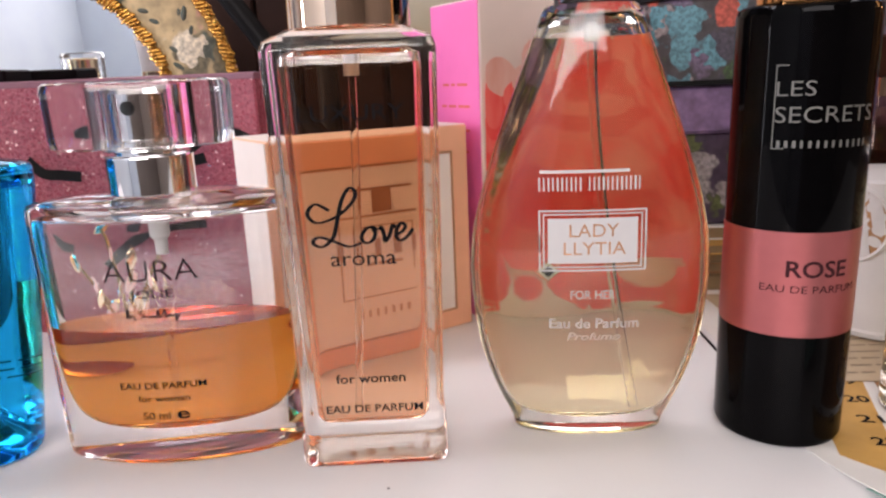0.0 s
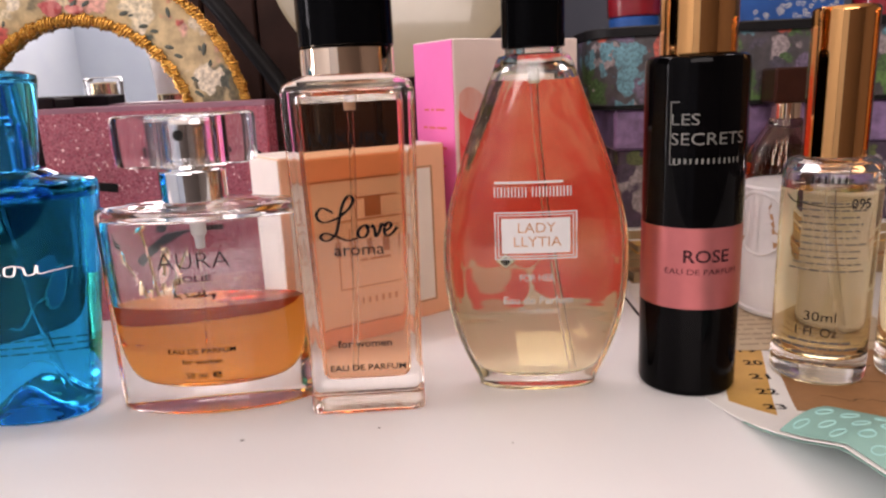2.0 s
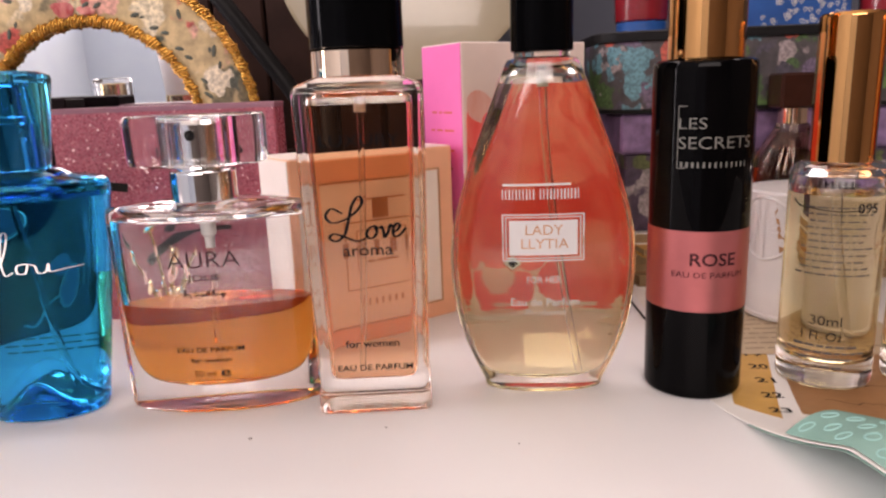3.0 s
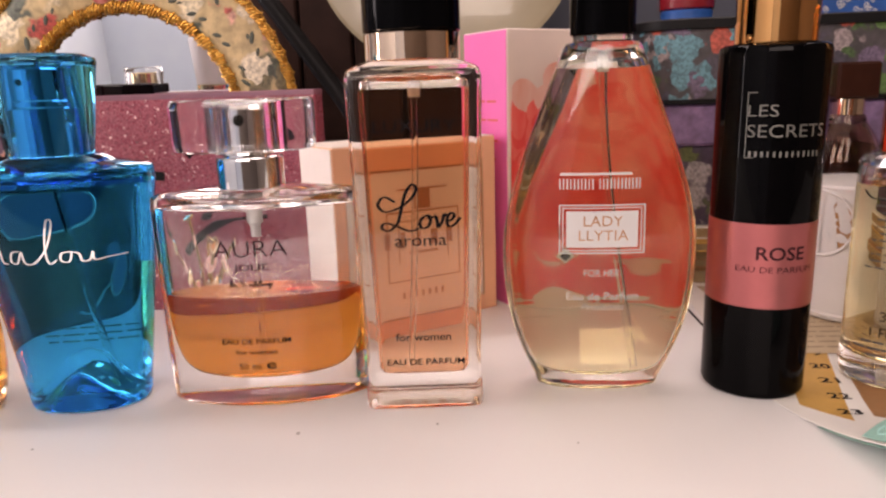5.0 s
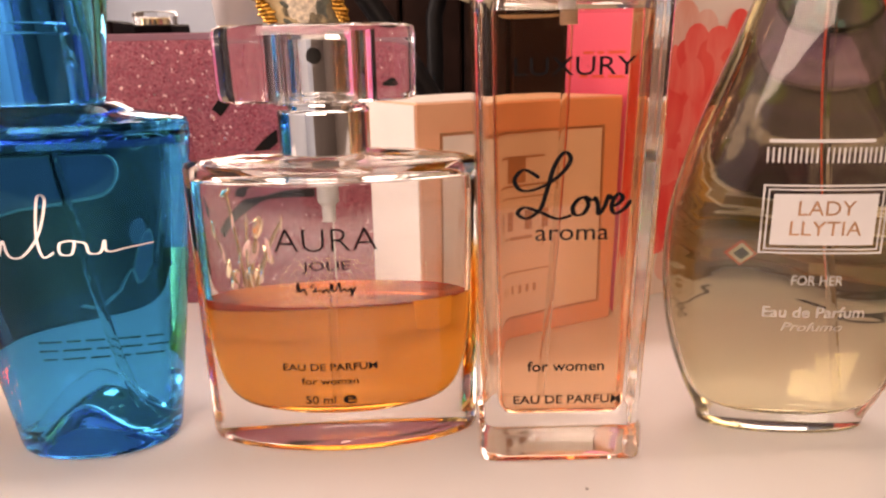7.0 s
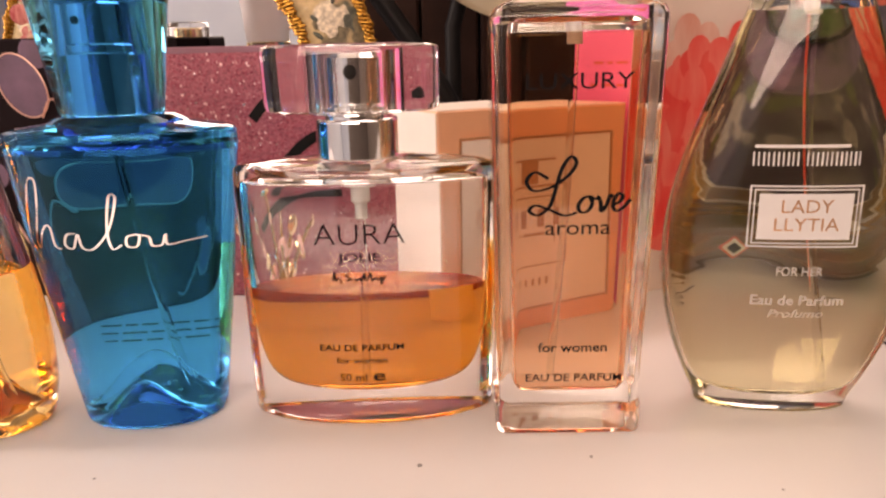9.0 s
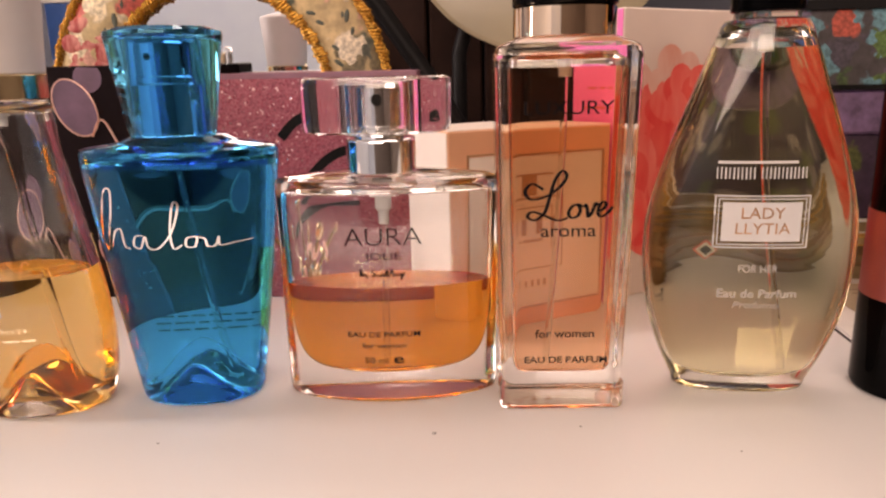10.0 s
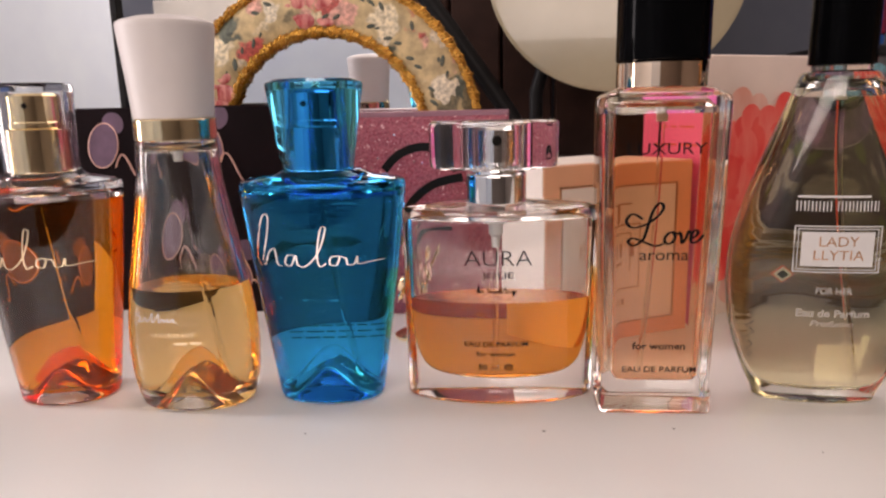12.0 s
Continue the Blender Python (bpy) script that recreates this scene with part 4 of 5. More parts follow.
def petal(bm, put, cx, cz, angle, length, width, y):
    """One rounded printed petal."""
    rim = []
    for i in range(18):
        s = 2 * math.pi * i / 18
        lx, lw = length * (0.5 - 0.5 * math.cos(s)), width * math.sin(s) * (0.55 + 0.45 * (0.5 - 0.5 * math.cos(s)))
        a = radians(angle)
        rim.append((cx + lx * math.cos(a) - lw * math.sin(a), cz + lx * math.sin(a) + lw * math.cos(a)))
    rim = [(min(max(u, 1.5), 78.5), min(max(z, 1.5), 133)) for u, z in rim]
    vs = [bm.verts.new(put(u, z, y)) for u, z in rim]
    try:
        bm.faces.new(vs)
    except ValueError:
        pass


def build_flower_box():
    """Tall blush carton with a hot pink side and a big printed flower."""
    t = thing("perfume_box", (0.0168, 0.3035, 0), 34, "tall blush cardboard carton with printed coral flower and hot pink side", "box")
    W, D, H = 80.0, 37.0, 135.0
    part("carton", box(bmesh.new(), 0, W, 0, D, 0, H, 0.5), BLUSH, t)
    part("side_panel", box(bmesh.new(), -0.35, 0.05, 0.5, D - 0.5, 0.5, H - 0.5), HOT_PINK, t, "hot pink side of the carton", 0)
    put = lambda u, z, y: (u, y, z)
    rnd = random.Random(3)
    layer = 0.06
    plan = [(rnd.uniform(26, 78), rnd.uniform(2, 18), rnd.uniform(30, 150), rnd.uniform(16, 24), (PETAL_B, PETAL_A)) for _ in range(26)]
    plan += [(rnd.uniform(2, 78), rnd.uniform(18, 80), rnd.uniform(20, 160), rnd.uniform(20, 34), (PETAL_A, PETAL_C)) for _ in range(78)]
    plan += [(rnd.uniform(2, 26), rnd.uniform(12, 92), rnd.uniform(40, 140), rnd.uniform(18, 30), (PETAL_C, PETAL_A)) for _ in range(22)]
    plan += [(20 + 4 * k, rnd.uniform(84, 100), 140 - 8 * k + rnd.uniform(-14, 14), rnd.uniform(17, 25), (PETAL_B, PETAL_A)) for k in range(15)]
    plan += [(24 + 5 * k, rnd.uniform(76, 92), 130 - 9 * k + rnd.uniform(-10, 10), rnd.uniform(15, 22), (PETAL_A, PETAL_C)) for k in range(10)]
    plan += [(40, 80, a, 20, (PETAL_C, PETAL_A)) for a in (60, 90, 120)]
    for k, (fx, fz, angle, size, mats) in enumerate(plan):
        bm = bmesh.new()
        petal(bm, put, fx, fz, angle, size, size * 0.42, -layer)
        layer += 0.012
        if bm.faces:
            part("petal", bm, mats[k % 2], t, smooth=0)
        else:
            bm.free()
    side = lambda z: (lambda u, zz: (-0.5, D / 2 - u, z + zz))
    for z, ws in ((101, (5, 3, 8)), (92, (4, 6, 9)), (82, (3, 7, 8)), (73, (6, 4, 5))):
        word_bars(ws, 1.1, side(z), RED_INK, t, 1.6)
    return t


build_flower_box()


def ring_outline(cx, cz, a, b, y, n=28, turn=0.0):
    c, s = math.cos(turn), math.sin(turn)
    return [(cx + a * math.cos(2 * math.pi * i / n) * c - b * math.sin(2 * math.pi * i / n) * s, y, cz + a * math.cos(2 * math.pi * i / n) * s + b * math.sin(2 * math.pi * i / n) * c) for i in range(n)]


def build_dark_box():
    """Dark carton with plum ovals and copper curls printed on it."""
    t = thing("storage_box", (-0.2700, 0.3000, 0), 2, "dark plum cardboard box with purple shapes and copper curls", "box")
    part("carton", box(bmesh.new(), -110, 90, 0, 20, 0, 115.5, 0.8), DARK_CARD, t)
    rnd = random.Random(8)
    for cx, cz, k in ((-30, 95, 1.0), (28, 96, 1.15), (-80, 88, 1.1), (66, 60, 0.9), (0, 44, 1.1), (-52, 40, 1.0), (40, 24, 1.0), (-92, 30, 1.0)):
        turn = rnd.uniform(-0.5, 0.5)
        bm = bmesh.new()
        bm.faces.new([bm.verts.new(p) for p in ring_outline(cx, cz, 8.5 * k, 12.5 * k, -0.08, 28, turn)])
        bm.faces.new([bm.verts.new(p) for p in ring_outline(cx + 7 * k, cz + 12 * k, 6.2 * k, 6.0 * k, -0.10, 24, turn) if p[2] < 115])
        part("printed_shape", bm, PLUM, t, smooth=0)
        line = bmesh.new()
        tube(line, ring_outline(cx, cz, 8.5 * k, 12.5 * k, -0.1, 28, turn), 0.38, 5, True)
        curl = [(cx + k * (6 + 16 * s), -0.1, cz + k * (-12 + 7 * math.sin(5.5 * s))) for s in [i / 12 for i in range(13)]]
        tube(line, curl, 0.55, 5)
        part("copper_line", line, COPPER_FOIL, t, smooth=0)
    return t


build_dark_box()


def build_glitter_box():
    t = thing("storage_box", (-0.0765, 0.3060, 0), 2, "pink glitter cardboard box with black curved lash print", "box")
    part("carton", box(bmesh.new(), -113, 0, 0, 20, 0, 109, 0.8), GLITTER, t)
    part("lid_edge", box(bmesh.new(), -113.2, 0.2, -0.2, 20.2, 107.4, 110.4, 0.5), solid("mauve_lid_edge", (0.25, 0.11, 0.15), 0.4), t)
    put = lambda u, z: (u, -0.45, z)
    strokes = [[(-66, 80), (-58, 88), (-46, 92), (-34, 90)], [(-58, 50), (-52, 62), (-40, 72), (-24, 76)], [(-30, 80), (-22, 85), (-12, 86), (-5, 83)], [(-100, 78), (-94, 72), (-86, 71), (-78, 70)], [(-70, 30), (-58, 42), (-44, 50), (-28, 52)], [(-100, 48), (-92, 42), (-84, 40)]]
    for s in strokes:
        stroke_print([s], put, MATT_BLACK, t, 4.5, "printed_lash", False)
    return t


build_glitter_box()

# ---- mirrors and stand behind the boxes ----


def build_floral_mirror():
    """Round mirror in a padded brocade frame with two gold braids."""
    t = thing("round_mirror", (-0.1840, 0.3420, 0.0), 0, "round mirror in padded floral brocade frame edged with gold braid", "mirror")
    R, r, cz = 91.0, 57.5, 95.5
    n = 72
    ring = []
    for i in range(n):
        a = 2 * math.pi * i / n
        row = []
        for k in range(14):
            b = 2 * math.pi * k / 14
            rad = (R + r) / 2 + (R - r) / 2 * math.cos(b)
            row.append((rad * math.cos(a), -7.0 * math.sin(b) if math.sin(b) > 0 else -3 * math.sin(b), cz + rad * math.sin(a)))
        ring.append(row)
    bm = bmesh.new()
    loft(bm, ring + [ring[0]], True, False, False)
    bmesh.ops.remove_doubles(bm, verts=bm.verts, dist=0.01)
    bmesh.ops.recalc_face_normals(bm, faces=bm.faces)
    frame_part = part("frame", bm, BROCADE, t, "padded cream floral brocade")
    disc = turned([(-1.0, r + 3), (0.6, r + 3)], 72)
    bmesh.ops.rotate(disc, verts=disc.verts, matrix=Matrix.Rotation(radians(90), 3, "X"))
    bmesh.ops.rotate(disc, verts=disc.verts, matrix=Matrix.Rotation(radians(1.0), 3, "X"))
    bmesh.ops.translate(disc, verts=disc.verts, vec=(0, -0.5, cz))
    part("mirror_glass", disc, MIRROR, t, "silvered mirror glass", 30)
    for rad, y, loops, size in ((r + 2.4, -4.0, 72, 3.9), (R - 1.5, -3.6, 104, 2.9)):
        bm = bmesh.new()
        for strand in range(3):
            pts = []
            m = loops * 9
            for i in range(m):
                a = 2 * math.pi * i / m
                w = loops * a + strand * 2.1
                rr = rad + size * math.cos(w) * (0.75 + 0.35 * (strand == 2) * math.sin(0.5 * loops * a))
                pts.append((rr * math.cos(a), y - size * 0.55 * math.sin(w), cz + rr * math.sin(a)))
            tube(bm, pts, 0.78, 6, True)
        part("braid", bm, BRAID, frame_part, "twisted gold braid")
    # padded leaves and blossoms woven into the cloth
    rnd = random.Random(12)
    for a0, kind in ((158, "rose"), (176, "rose"), (192, "rose"), (120, "leaf"), (95, "rose"), (60, "leaf"), (40, "leaf"), (22, "leaf"), (140, "leaf"), (75, "leaf")):
        rad = (R + r) / 2
        if kind == "rose":
            bm = bmesh.new()
            for k in range(22):
                a = radians(a0) + rnd.uniform(-0.17, 0.17)
                q = rad + rnd.uniform(-10, 10)
                bmesh.ops.create_uvsphere(bm, u_segments=10, v_segments=6, radius=rnd.uniform(4, 7), matrix=Matrix.Translation((q * math.cos(a), -6.2, cz + q * math.sin(a))) @ Matrix.Diagonal((1, 0.12, rnd.uniform(0.35, 0.9), 1)))
            part("woven_rose", bm, WOVEN_ROSE, frame_part)
        else:
            bm = bmesh.new()
            for k in range(9):
                a = radians(a0 + (k - 4) * 2.9)
                side = 1 if k % 2 else -1
                q = rad + side * 3.6 + 3.0 * math.sin(k * 0.7 + a0)
                lean = -(a + math.pi / 2 - side * 0.75)
                bmesh.ops.create_uvsphere(bm, u_segments=10, v_segments=6, radius=rnd.uniform(3.2, 4.6), matrix=Matrix.Translation((q * math.cos(a), -6.2, cz + q * math.sin(a))) @ Matrix.Rotation(lean, 4, "Y") @ Matrix.Diagonal((1, 0.14, 0.34, 1)))
            part("woven_leaf", bm, LEAF, frame_part)
    return t


build_floral_mirror()


def build_square_mirror():
    t = thing("rectangular_mirror", (-0.3890, 0.3900, 0.0), 0, "rectangular mirror with thin black frame leaning behind the dark box", "mirror")
    part("mirror_glass", box(bmesh.new(), -80, 46, 0, 2, 4, 226), MIRROR, t, "silvered mirror glass", 0)
    for u0, u1, z0, z1 in ((-85, -80, 0, 230), (46, 51, 0, 230), (-80, 46, 0, 4), (-80, 46, 226, 230)):
        part("frame_bar", box(bmesh.new(), u0, u1, -3, 5, z0, z1, 0.6), MATT_BLACK, t)
    return t


build_square_mirror()


def build_disc_mirror():
    """Round tilting table mirror on a black stand, seen from below its rim."""
    t = thing("table_mirror", (-0.0155, 0.4000, 0), 0, "round glass table mirror on black stand, its reflection painted cream", "mirror")
    disc = turned([(-2.0, 77.5), (-1.4, 78.8), (0.4, 78.8), (1.4, 76.5)], 96)
    bmesh.ops.rotate(disc, verts=disc.verts, matrix=Matrix.Rotation(radians(90 - 10), 3, "X"))
    bmesh.ops.translate(disc, verts=disc.verts, vec=(0, 0, 196.5))
    part("disc", disc, CREAM_REFLECTION, t, "mirror disc painted cream for its reflection, with bright rim", 30)
    part("post", tube(bmesh.new(), [(-48, 18, 4), (-48, 18, 120), (-30, 12, 180), (0, 6, 199)], 4.5, 12), MATT_BLACK, t)
    part("foot", turned([(0, 42), (3, 42), (5, 38), (6, 10)], 48, -48, 18), MATT_BLACK, t)
    return t


# The cream colour stands in for what the table mirror reflects.
CREAM_REFLECTION = solid("cream_reflection", (0.33, 0.28, 0.19), 0.25, 0.0, 0.10, 18, coat=0.4)
build_disc_mirror()

arm = thing("black_arm", (-0.055, 0.380, 0), 0, "slanting black metal arm behind the boxes", "stand")
part("rod", tube(bmesh.new(), [(-95, 0, 205), (-60, 0, 158), (-25, 0, 108), (10, 0, 52), (30, 0, 6)], 5.2, 12), MATT_BLACK, arm)
part("foot", turned([(0, 16), (3, 16), (5, 12)], 32, 30, 0), MATT_BLACK, arm)


def build_cabinet():
    t = thing("wooden_cabinet", (-0.10, 0.50, 0), 0, "dark brown wooden cabinet with upright boards against the wall", "cabinet")
    for i in range(7):
        part("board", box(bmesh.new(), -150 + i * 40, -112 + i * 40, 0, 60, 0, 420, 1.5), DARK_WOOD, t)
    part("shelf", box(bmesh.new(), -152, 128, -8, 0, 60, 72, 1.0), DARK_WOOD, t)
    return t


build_cabinet()


# ---- floral boxes and clutter at the back ----


def build_floral_tin():
    t = thing("floral_box", (0.19, 0.405, 0.0965), 0, "dark grey floral box with rounded ends on a lilac one", "box", "stacked floral boxes")
    sec = lambda a, b: rounded(a, b, 24, 8)
    part("body", loft(bmesh.new(), stack([(0, 98, 58), (1, 99.5, 59.5), (36, 99.5, 59.5), (38, 98.5, 58.5)], sec)), TIN_FLORAL, t)
    part("lid_rim", loft(bmesh.new(), stack([(38, 100.4, 60.4), (42.5, 100.4, 60.4), (43.2, 99.6, 59.6)], sec)), MATT_BLACK, t)
    part("base_rim", loft(bmesh.new(), stack([(-0.2, 100.2, 60.2), (2.2, 100.2, 60.2)], sec)), MATT_BLACK, t)
    return t


def build_lilac_box():
    t = thing("floral_box", (0.20, 0.408, 0.030), 0, "purple floral box with a lilac lid under the grey one", "box", "stacked floral boxes")
    part("body", box(bmesh.new(), -94, 94, -58, 58, 0, 44, 1.0), PURPLE_FLORAL, t)
    part("lid", box(bmesh.new(), -97, 97, -61, 61, 44, 66, 1.5), LILAC, t)
    return t


build_floral_tin()
build_lilac_box()


def build_books():
    mats = [YELLOW_CARD, TAN, YELLOW_CARD, OCHRE, PAPER]
    z = 0.0
    for i, (h, w, d, turn) in enumerate(((7, 96, 62, 3), (5, 98, 64, -2), (6, 95, 60, 1), (5, 96, 63, 4), (6.5, 97, 61, -1))):
        t = thing("book", (0.205, 0.405, z), turn, "worn thin book with yellowed pages lying in a pile", "book", "pile of books")
        part("page_block", box(bmesh.new(), -w + 1.5, w - 1.5, -d + 1.5, d - 1.5, 0.6, h - 0.6), YELLOW_CARD, t, smooth=0)
        part("cover", box(bmesh.new(), -w, w, -d, d, h - 0.6, h, 0.15), mats[i], t)
        part("back_cover", box(bmesh.new(), -w, w, -d, d, 0, 0.6, 0.15), mats[i], t)
        z += (h + 0.05) * MM


build_books()


def build_red_blue():
    t = thing("trinket_jar", (0.125, 0.40, 0.1397), 0, "small deep red jar with blue foot on the floral box", "jar")
    part("foot", turned([(0, 12), (1, 14), (7, 14.6), (8, 14)], 36), BLUE_CARD, t)
    part("body", turned([(8, 13.6), (9, 15.4), (38, 16.2), (44, 13), (46, 6)], 36), RED_PLASTIC, t)
    c = thing("gift_box", (0.205, 0.405, 0.1397), 4, "royal blue box with white lace pattern on the floral box", "box")
    part("carton", box(bmesh.new(), -34, 34, -24, 24, 0, 46, 0.8), BLUE_CARD, c)
    rnd = random.Random(2)
    for k in range(44):
        x, z = rnd.uniform(-32, 32), rnd.uniform(2, 16)
        loop = [(x + 1.5 * math.cos(s * 0.6) * (1 - s / 16), -24.2, z + 1.2 * math.sin(s * 0.6)) for s in range(13)]
        part("lace_loop", tube(bmesh.new(), loop, 0.22, 5), WHITE_INK, c)
    j = thing("trinket_jar", (0.262, 0.385, 0.1397), 0, "small deep red jar on the floral box", "jar")
    part("body", turned([(0, 13), (1, 15), (38, 16), (44, 13), (46, 6)], 36), RED_PLASTIC, j)


build_red_blue()


def build_brown_bottle():
    t = thing("perfume_bottle", (0.190, 0.335, 0), 0, "rounded glass perfume bottle of rust-brown liquid with dark brown cap", "perfume bottle")
    sec = lambda a, b: ellipse(a, b, 2.1, 64)
    outer = [(0, 18, 12), (1.5, 20.5, 14)] + eased([(4, 21.5, 14.6), (25, 22.5, 15), (50, 22, 14.6), (66, 19.5, 13.4), (78, 14.5, 11), (85, 9.5, 8.6)], 3) + [(89, 8.0, 8.0), (90, 6, 6)]
    cavity = [(6, 15, 9)] + eased([(8, 18, 11.4), (25, 19.5, 12), (50, 19, 11.8), (66, 16.5, 10.4), (78, 11.5, 8), (84, 7, 6)], 3)
    vessel(t, outer, cavity, [sec], BROWN_GLASS, 66)
    filling(t, cavity, [sec], 66, RUST)
    part("neck_ring", turned([(89, 7.4), (98, 7.4)], 32), ROSE_GOLD, t)
    part("cap", box(bmesh.new(), -10.5, 10.5, -9, 9, 97, 115, 1.2), BROWN_CAP, t, "dark brown faceted cap")
    return t


build_brown_bottle()


def build_lace_pot():
    """White enamel pot with a leafy cut-out, its rim in a round arch."""
    t = thing("candle_holder", (0.1775, 0.288, 0.0012), 0, "white enamelled metal candle holder with leaf-shaped cut-outs", "candle holder")
    part("drum", turned([(0, 24), (0.8, 25.4), (2.6, 25.8), (3.4, 25.0), (58, 25.0), (60, 25.6), (61, 25.0)], 56), WHITE_METAL, t)
    r = 25.0
    put = on_round(r, -66, 44, 0.2)
    # Flat tan disc painted for the shade inside the opening; the drum is closed.
    ground = bmesh.new()
    ground.faces.new([ground.verts.new(put(14.6 * math.cos(2 * math.pi * k / 36), 14.6 * math.sin(2 * math.pi * k / 36))) for k in range(36)])
    part("opening", ground, TAN, t, "flat tan disc painted for the shaded inside of the round opening", 0)
    rim = [put(14.6 * math.cos(2 * math.pi * k / 36), 14.6 * math.sin(2 * math.pi * k / 36)) for k in range(36)]
    part("opening_rim", tube(bmesh.new(), rim, 0.9, 6, True), WHITE_METAL, t)
    front = on_round(r, -66, 44, 0.5)
    for i in range(13):
        a = radians(90 + (i - 6) * 24)
        for q0, q1, w in ((3.0, 8.2, 1.0), (8.6, 13.9, 1.9)):
            leaf = bmesh.new()
            vs = []
            for k in range(12):
                s = 2 * math.pi * k / 12
                lx, lw = (q0 + q1) / 2 + (q1 - q0) / 2 * math.cos(s), w * math.sin(s)
                vs.append(leaf.verts.new(front(lx * math.cos(a) - lw * math.sin(a), lx * math.sin(a) + lw * math.cos(a))))
            leaf.faces.new(vs)
            part("leaf", leaf, WHITE_METAL, t, "white enamelled leaf", 0)
    trunk = bmesh.new()
    quad_print(trunk, front, -0.9, 0.9, -14.2, 3.0)
    part("trunk", trunk, WHITE_METAL, t, "white enamelled trunk", 0)
    return t


build_lace_pot()


def build_ornament():
    """Small tangle of gilt wire leaves between the boxes and the bottles."""
    t = thing("gilt_ornament", (-0.122, 0.268, 0), 0, "small gilt wire ornament with leaves on the table", "ornament")
    rnd = random.Random(17)
    part("base", turned([(0, 9), (1.5, 9.5), (3, 7), (4, 2)], 28), PALE_GOLD, t)
    for k in range(7):
        a = 2 * math.pi * k / 7
        top = rnd.uniform(26, 56)
        lean = rnd.uniform(6, 16)
        path = [(lean * (i / 8) ** 1.6 * math.cos(a), lean * (i / 8) ** 1.6 * math.sin(a), 3 + top * i / 8) for i in range(9)]
        stem = part("stem", tube(bmesh.new(), path, 0.7, 6), BRAID, t)
        for q in (4, 6, 8):
            x, y, z = path[q]
            leaf = bmesh.new()
            bmesh.ops.create_uvsphere(leaf, u_segments=10, v_segments=6, radius=4.2, matrix=Matrix.Translation((x, y, z)) @ Matrix.Rotation(rnd.uniform(0, 3), 4, "Z") @ Matrix.Rotation(rnd.uniform(-0.8, 0.8), 4, "Y") @ Matrix.Diagonal((0.45, 0.14, 1, 1)))
            part("leaf", leaf, PALE_GOLD if q != 6 else PETAL_B, stem)
    return t


build_ornament()
blue_box = thing("storage_box", (-0.295, 0.430, 0), 0, "royal blue cardboard box standing behind the round mirror", "box")
part("carton", box(bmesh.new(), -40, 42, 0, 40, 0, 158, 0.8), BLUE_CARD, blue_box)
part("lid", box(bmesh.new(), -41, 43, -1, 41, 158, 190, 0.8), PAPER, blue_box, "off-white lid")

# ---- papers on the table ----


def sheet(name, corners, z, mat, label, curl=None, thick=0.25, cells=20):
    """A sheet of paper between four corners in metres, bent by curl(s, t)."""
    bm = bmesh.new()
    a, b, c, d = [Vector((*p, 0)) for p in corners]
    top = []
    for i in range(cells + 1):
        s = i / cells
        row = []
        for j in range(cells + 1):
            q = j / cells
            p = (a * (1 - s) + b * s) * (1 - q) + (d * (1 - s) + c * s) * q
            p.z = z + edge_lift(p.x, p.y) + (curl(s, q) if curl else 0)
            row.append(bm.verts.new(p / MM))
        top.append(row)
    for i in range(cells):
        for j in range(cells):
            bm.faces.new((top[i][j], top[i + 1][j], top[i + 1][j + 1], top[i][j + 1]))
    r = bmesh.ops.extrude_face_region(bm, geom=bm.faces[:])
    bmesh.ops.translate(bm, verts=[v for v in r["geom"] if isinstance(v, bmesh.types.BMVert)], vec=(0, 0, thick))
    bmesh.ops.recalc_face_normals(bm, faces=bm.faces)
    return part(name, bm, mat, label, smooth=30)


def edge_lift(x, y):
    """How far the papers' front edge curls up from the table, in metres."""
    along = (x - 0.104) * 0.228 - (y - 0.193) * 0.974
    inward = (x - 0.104) * 0.974 + (y - 0.193) * 0.228
    return 0.015 * min(1.0, max(0.0, (along - 0.004) / 0.06)) ** 1.8 * math.exp(-(inward / 0.035) ** 2)


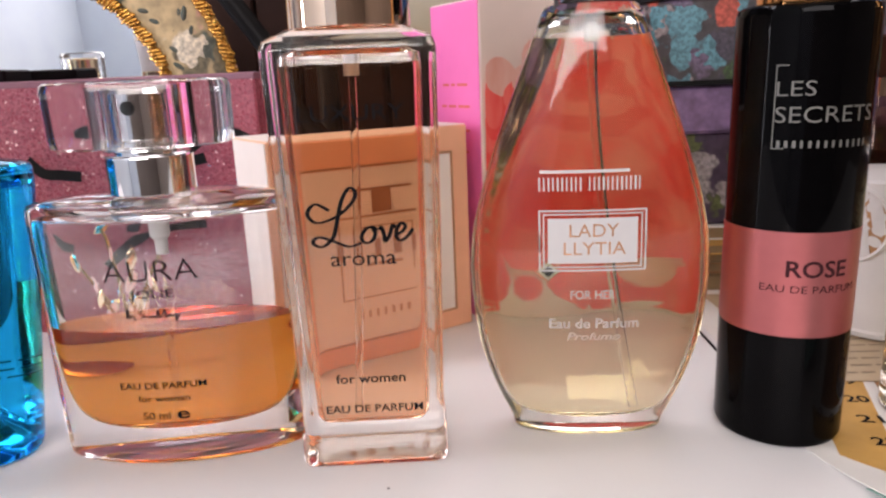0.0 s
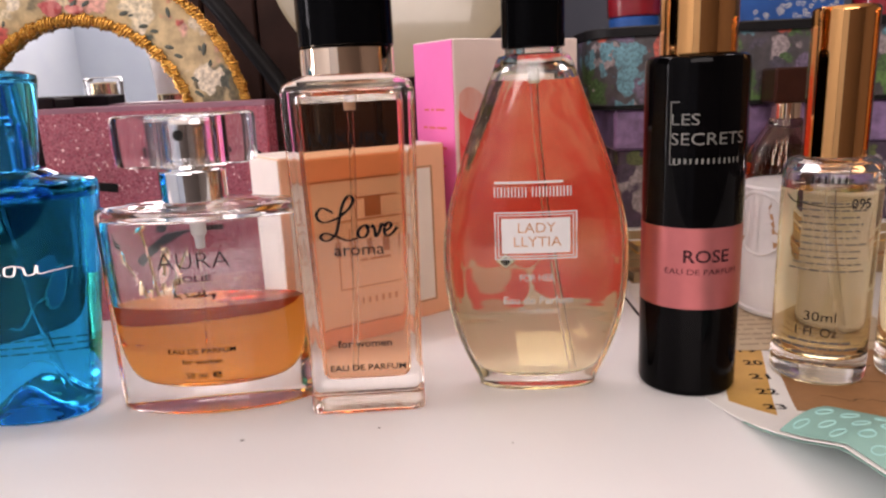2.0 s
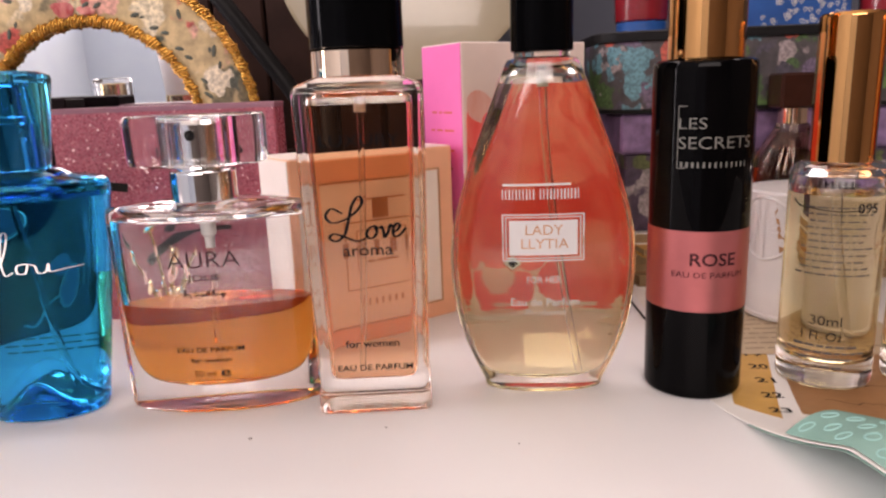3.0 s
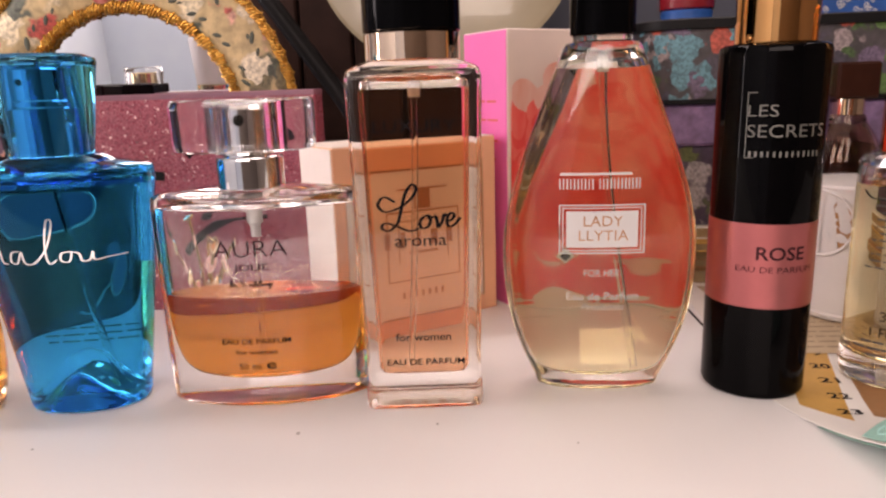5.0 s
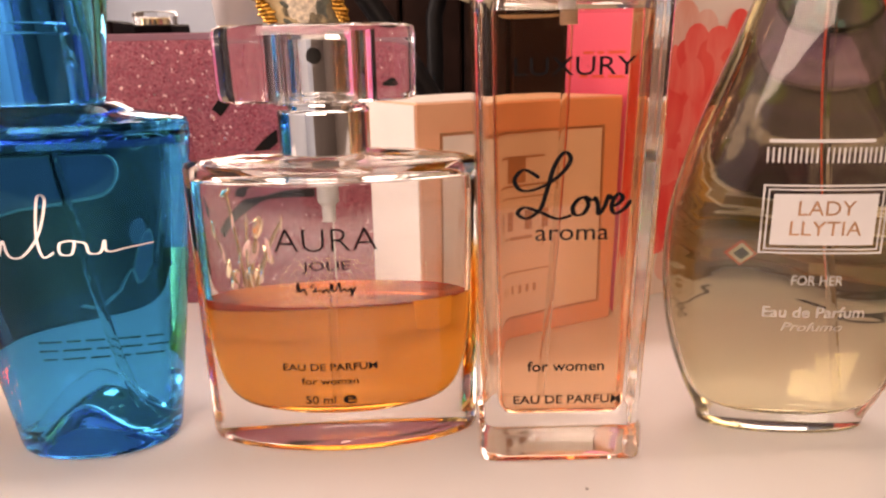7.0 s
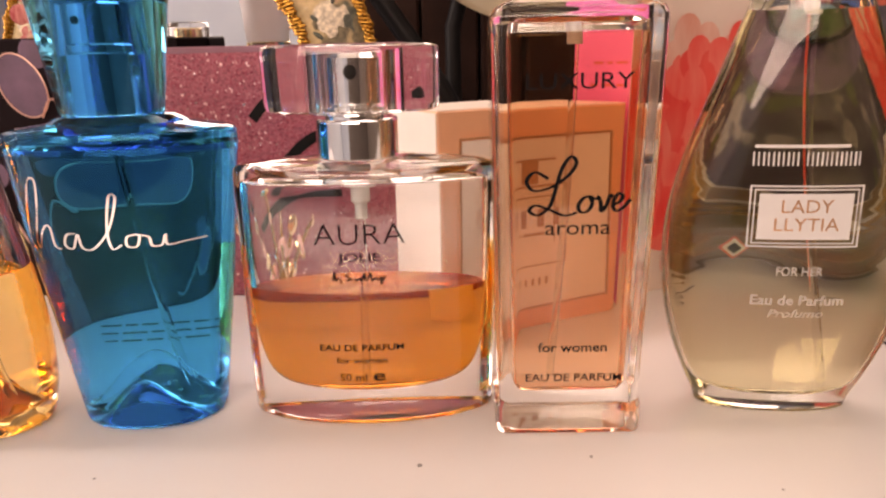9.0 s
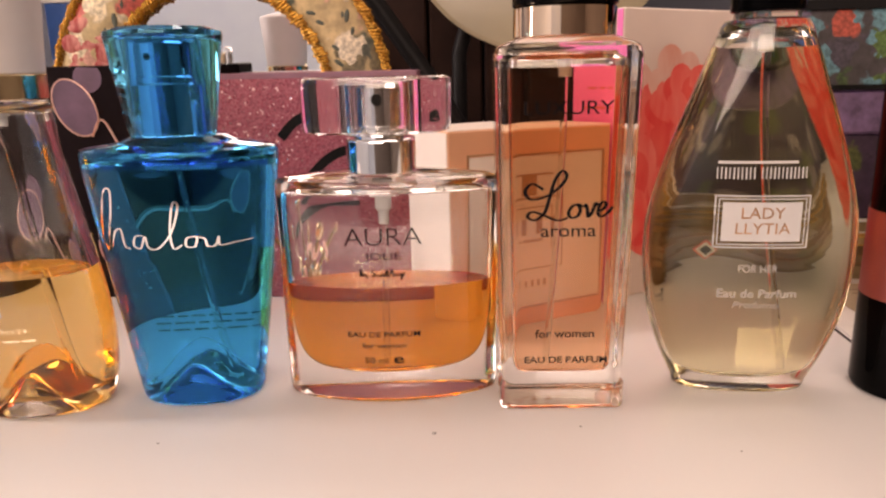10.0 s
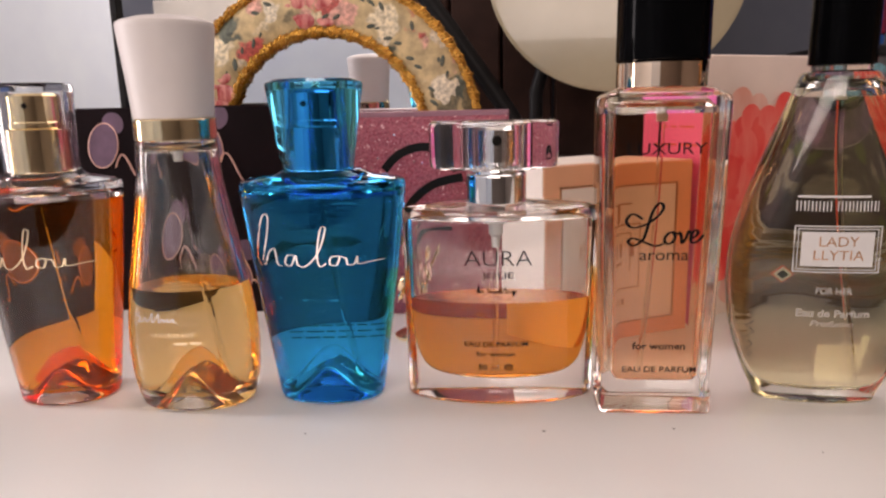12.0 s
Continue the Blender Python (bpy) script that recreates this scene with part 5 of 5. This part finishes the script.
def build_papers():
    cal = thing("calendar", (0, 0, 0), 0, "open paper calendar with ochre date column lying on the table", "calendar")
    sheet("page", [(0.1040, 0.1930), (0.1370, 0.0520), (0.4200, 0.1600), (0.1080, 0.3450)], 0.0002, PAPER, cal, None, 0.25, 40)
    # Dark strip stands in for the shadowed gap along the page's left edge.
    sheet("page_edge_shadow", [(0.1018, 0.3400), (0.1030, 0.2300), (0.1042, 0.2300), (0.1032, 0.3400)], 0.0001, DARK_CARD, cal, None, 0.15, 8)
    sheet("printed_column", [(0.1110, 0.1890), (0.1215, 0.1740), (0.1480, 0.2550), (0.1300, 0.2620)], 0.00048, OCHRE, cal, None, 0.03, 12)
    sheet("printed_field", [(0.1300, 0.1785), (0.2500, 0.1150), (0.2900, 0.2200), (0.1500, 0.2540)], 0.00048, TAN, cal, None, 0.03, 16)
    def lay(x, y, turn):
        def put(u, v):
            px, py = x + MM * (u * math.cos(turn) - v * math.sin(turn)), y + MM * (u * math.sin(turn) + v * math.cos(turn))
            return (px / MM, py / MM, 0.60 + edge_lift(px, py) / MM)
        return put

    for k, day in enumerate(("23", "22", "21", "20", "19")):
        writing(day, 4.4, lay(0.1240 + 0.0028 * k, 0.1800 + 0.0132 * k, -0.12), INK, cal, 7.2, bold=0.02)
    rnd = random.Random(6)
    for k in range(4):
        x, y = 0.143 + 0.003 * k, 0.188 + 0.016 * k
        pts = [(i * 2.4, rnd.uniform(0, 3.4)) for i in range(12)]
        stroke_print([pts], lay(x, y, -0.25), INK, cal, 0.35)
    page = thing("printed_page", (0, 0, 0), 0, "page of small black print lying on the calendar", "page")
    sheet("leaf", [(0.1250, 0.2350), (0.2050, 0.2300), (0.2100, 0.3250), (0.1180, 0.3300)], 0.0007, solid("aged_paper", (0.48, 0.37, 0.24), 0.7, 0, 0.1, 40), page, None, 0.2, 2)
    for k in range(14):
        p = lambda u, v, k=k: (164 + u, 240 + k * 6 + v, 0.98)
        word_bars([rnd.uniform(4, 11) for _ in range(7)], 1.1, p, solid("faded_ink", (0.22, 0.16, 0.11), 0.7) if k == 0 else bpy.data.materials["faded_ink"], page, 1.4)
    under = [(0.1090, 0.1720), (0.1365, 0.0545), (0.1750, 0.0700), (0.1330, 0.1650)]
    sheet("underside", under, -0.0006, AQUA, cal, None, 0.2, 24)
    fold = thing("aqua_paper", (0, 0, 0), 0, "curled aqua paper corner with pale printed rings", "paper")

    def lift(s, q):
        return 0.0009 + 0.009 * q * (2 - q) * 0.8
    corners = ((0.1140, 0.1560), (0.1368, 0.0525), (0.2050, 0.0720), (0.1290, 0.1580))
    sheet("leaf", list(corners), 0.0, AQUA, fold, lift, 0.2)
    a, b, c, d = [Vector(p) for p in corners]
    for i in range(14):
        s = (i + 0.6) / 14.5
        across = ((d - a) * (1 - s) + (c - b) * s).length
        for j in range(int(across / 0.0072)):
            q = (j + 0.5 + 0.35 * (i % 2)) * 0.0072 / across
            pts = []
            for k in range(20):
                u, v = s + 0.0019 / 0.108 * math.cos(k * math.pi / 10), q + 0.0019 / across * math.sin(k * math.pi / 10)
                p = (a * (1 - u) + b * u) * (1 - v) + (d * (1 - u) + c * u) * v
                pts.append((p.x / MM, p.y / MM, (lift(u, v) + edge_lift(p.x, p.y)) / MM + 0.22))
            if 0.03 < q < 0.95:
                part("printed_ring", tube(bmesh.new(), pts, 0.30, 5, True), PALE_AQUA, fold, smooth=0)


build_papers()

crumb = thing("crumb", (-0.0576, 0.1701, 0), 0, "tiny grey crumb on the white table", "crumb")
lint = part("grain", turned([(0, 0.6), (0.2, 0.7), (0.35, 0.4)], 10), solid("grey_lint", (0.35, 0.33, 0.32), 0.8), crumb)
for x, y, k in ((-0.0120, 0.1765, 0.7), (0.0330, 0.1640, 0.5), (-0.1420, 0.1600, 0.6)):
    c = copy_thing(crumb, pose(x, y, 0, 0, 0, 40 * k))
    c.scale = (k, k, k)
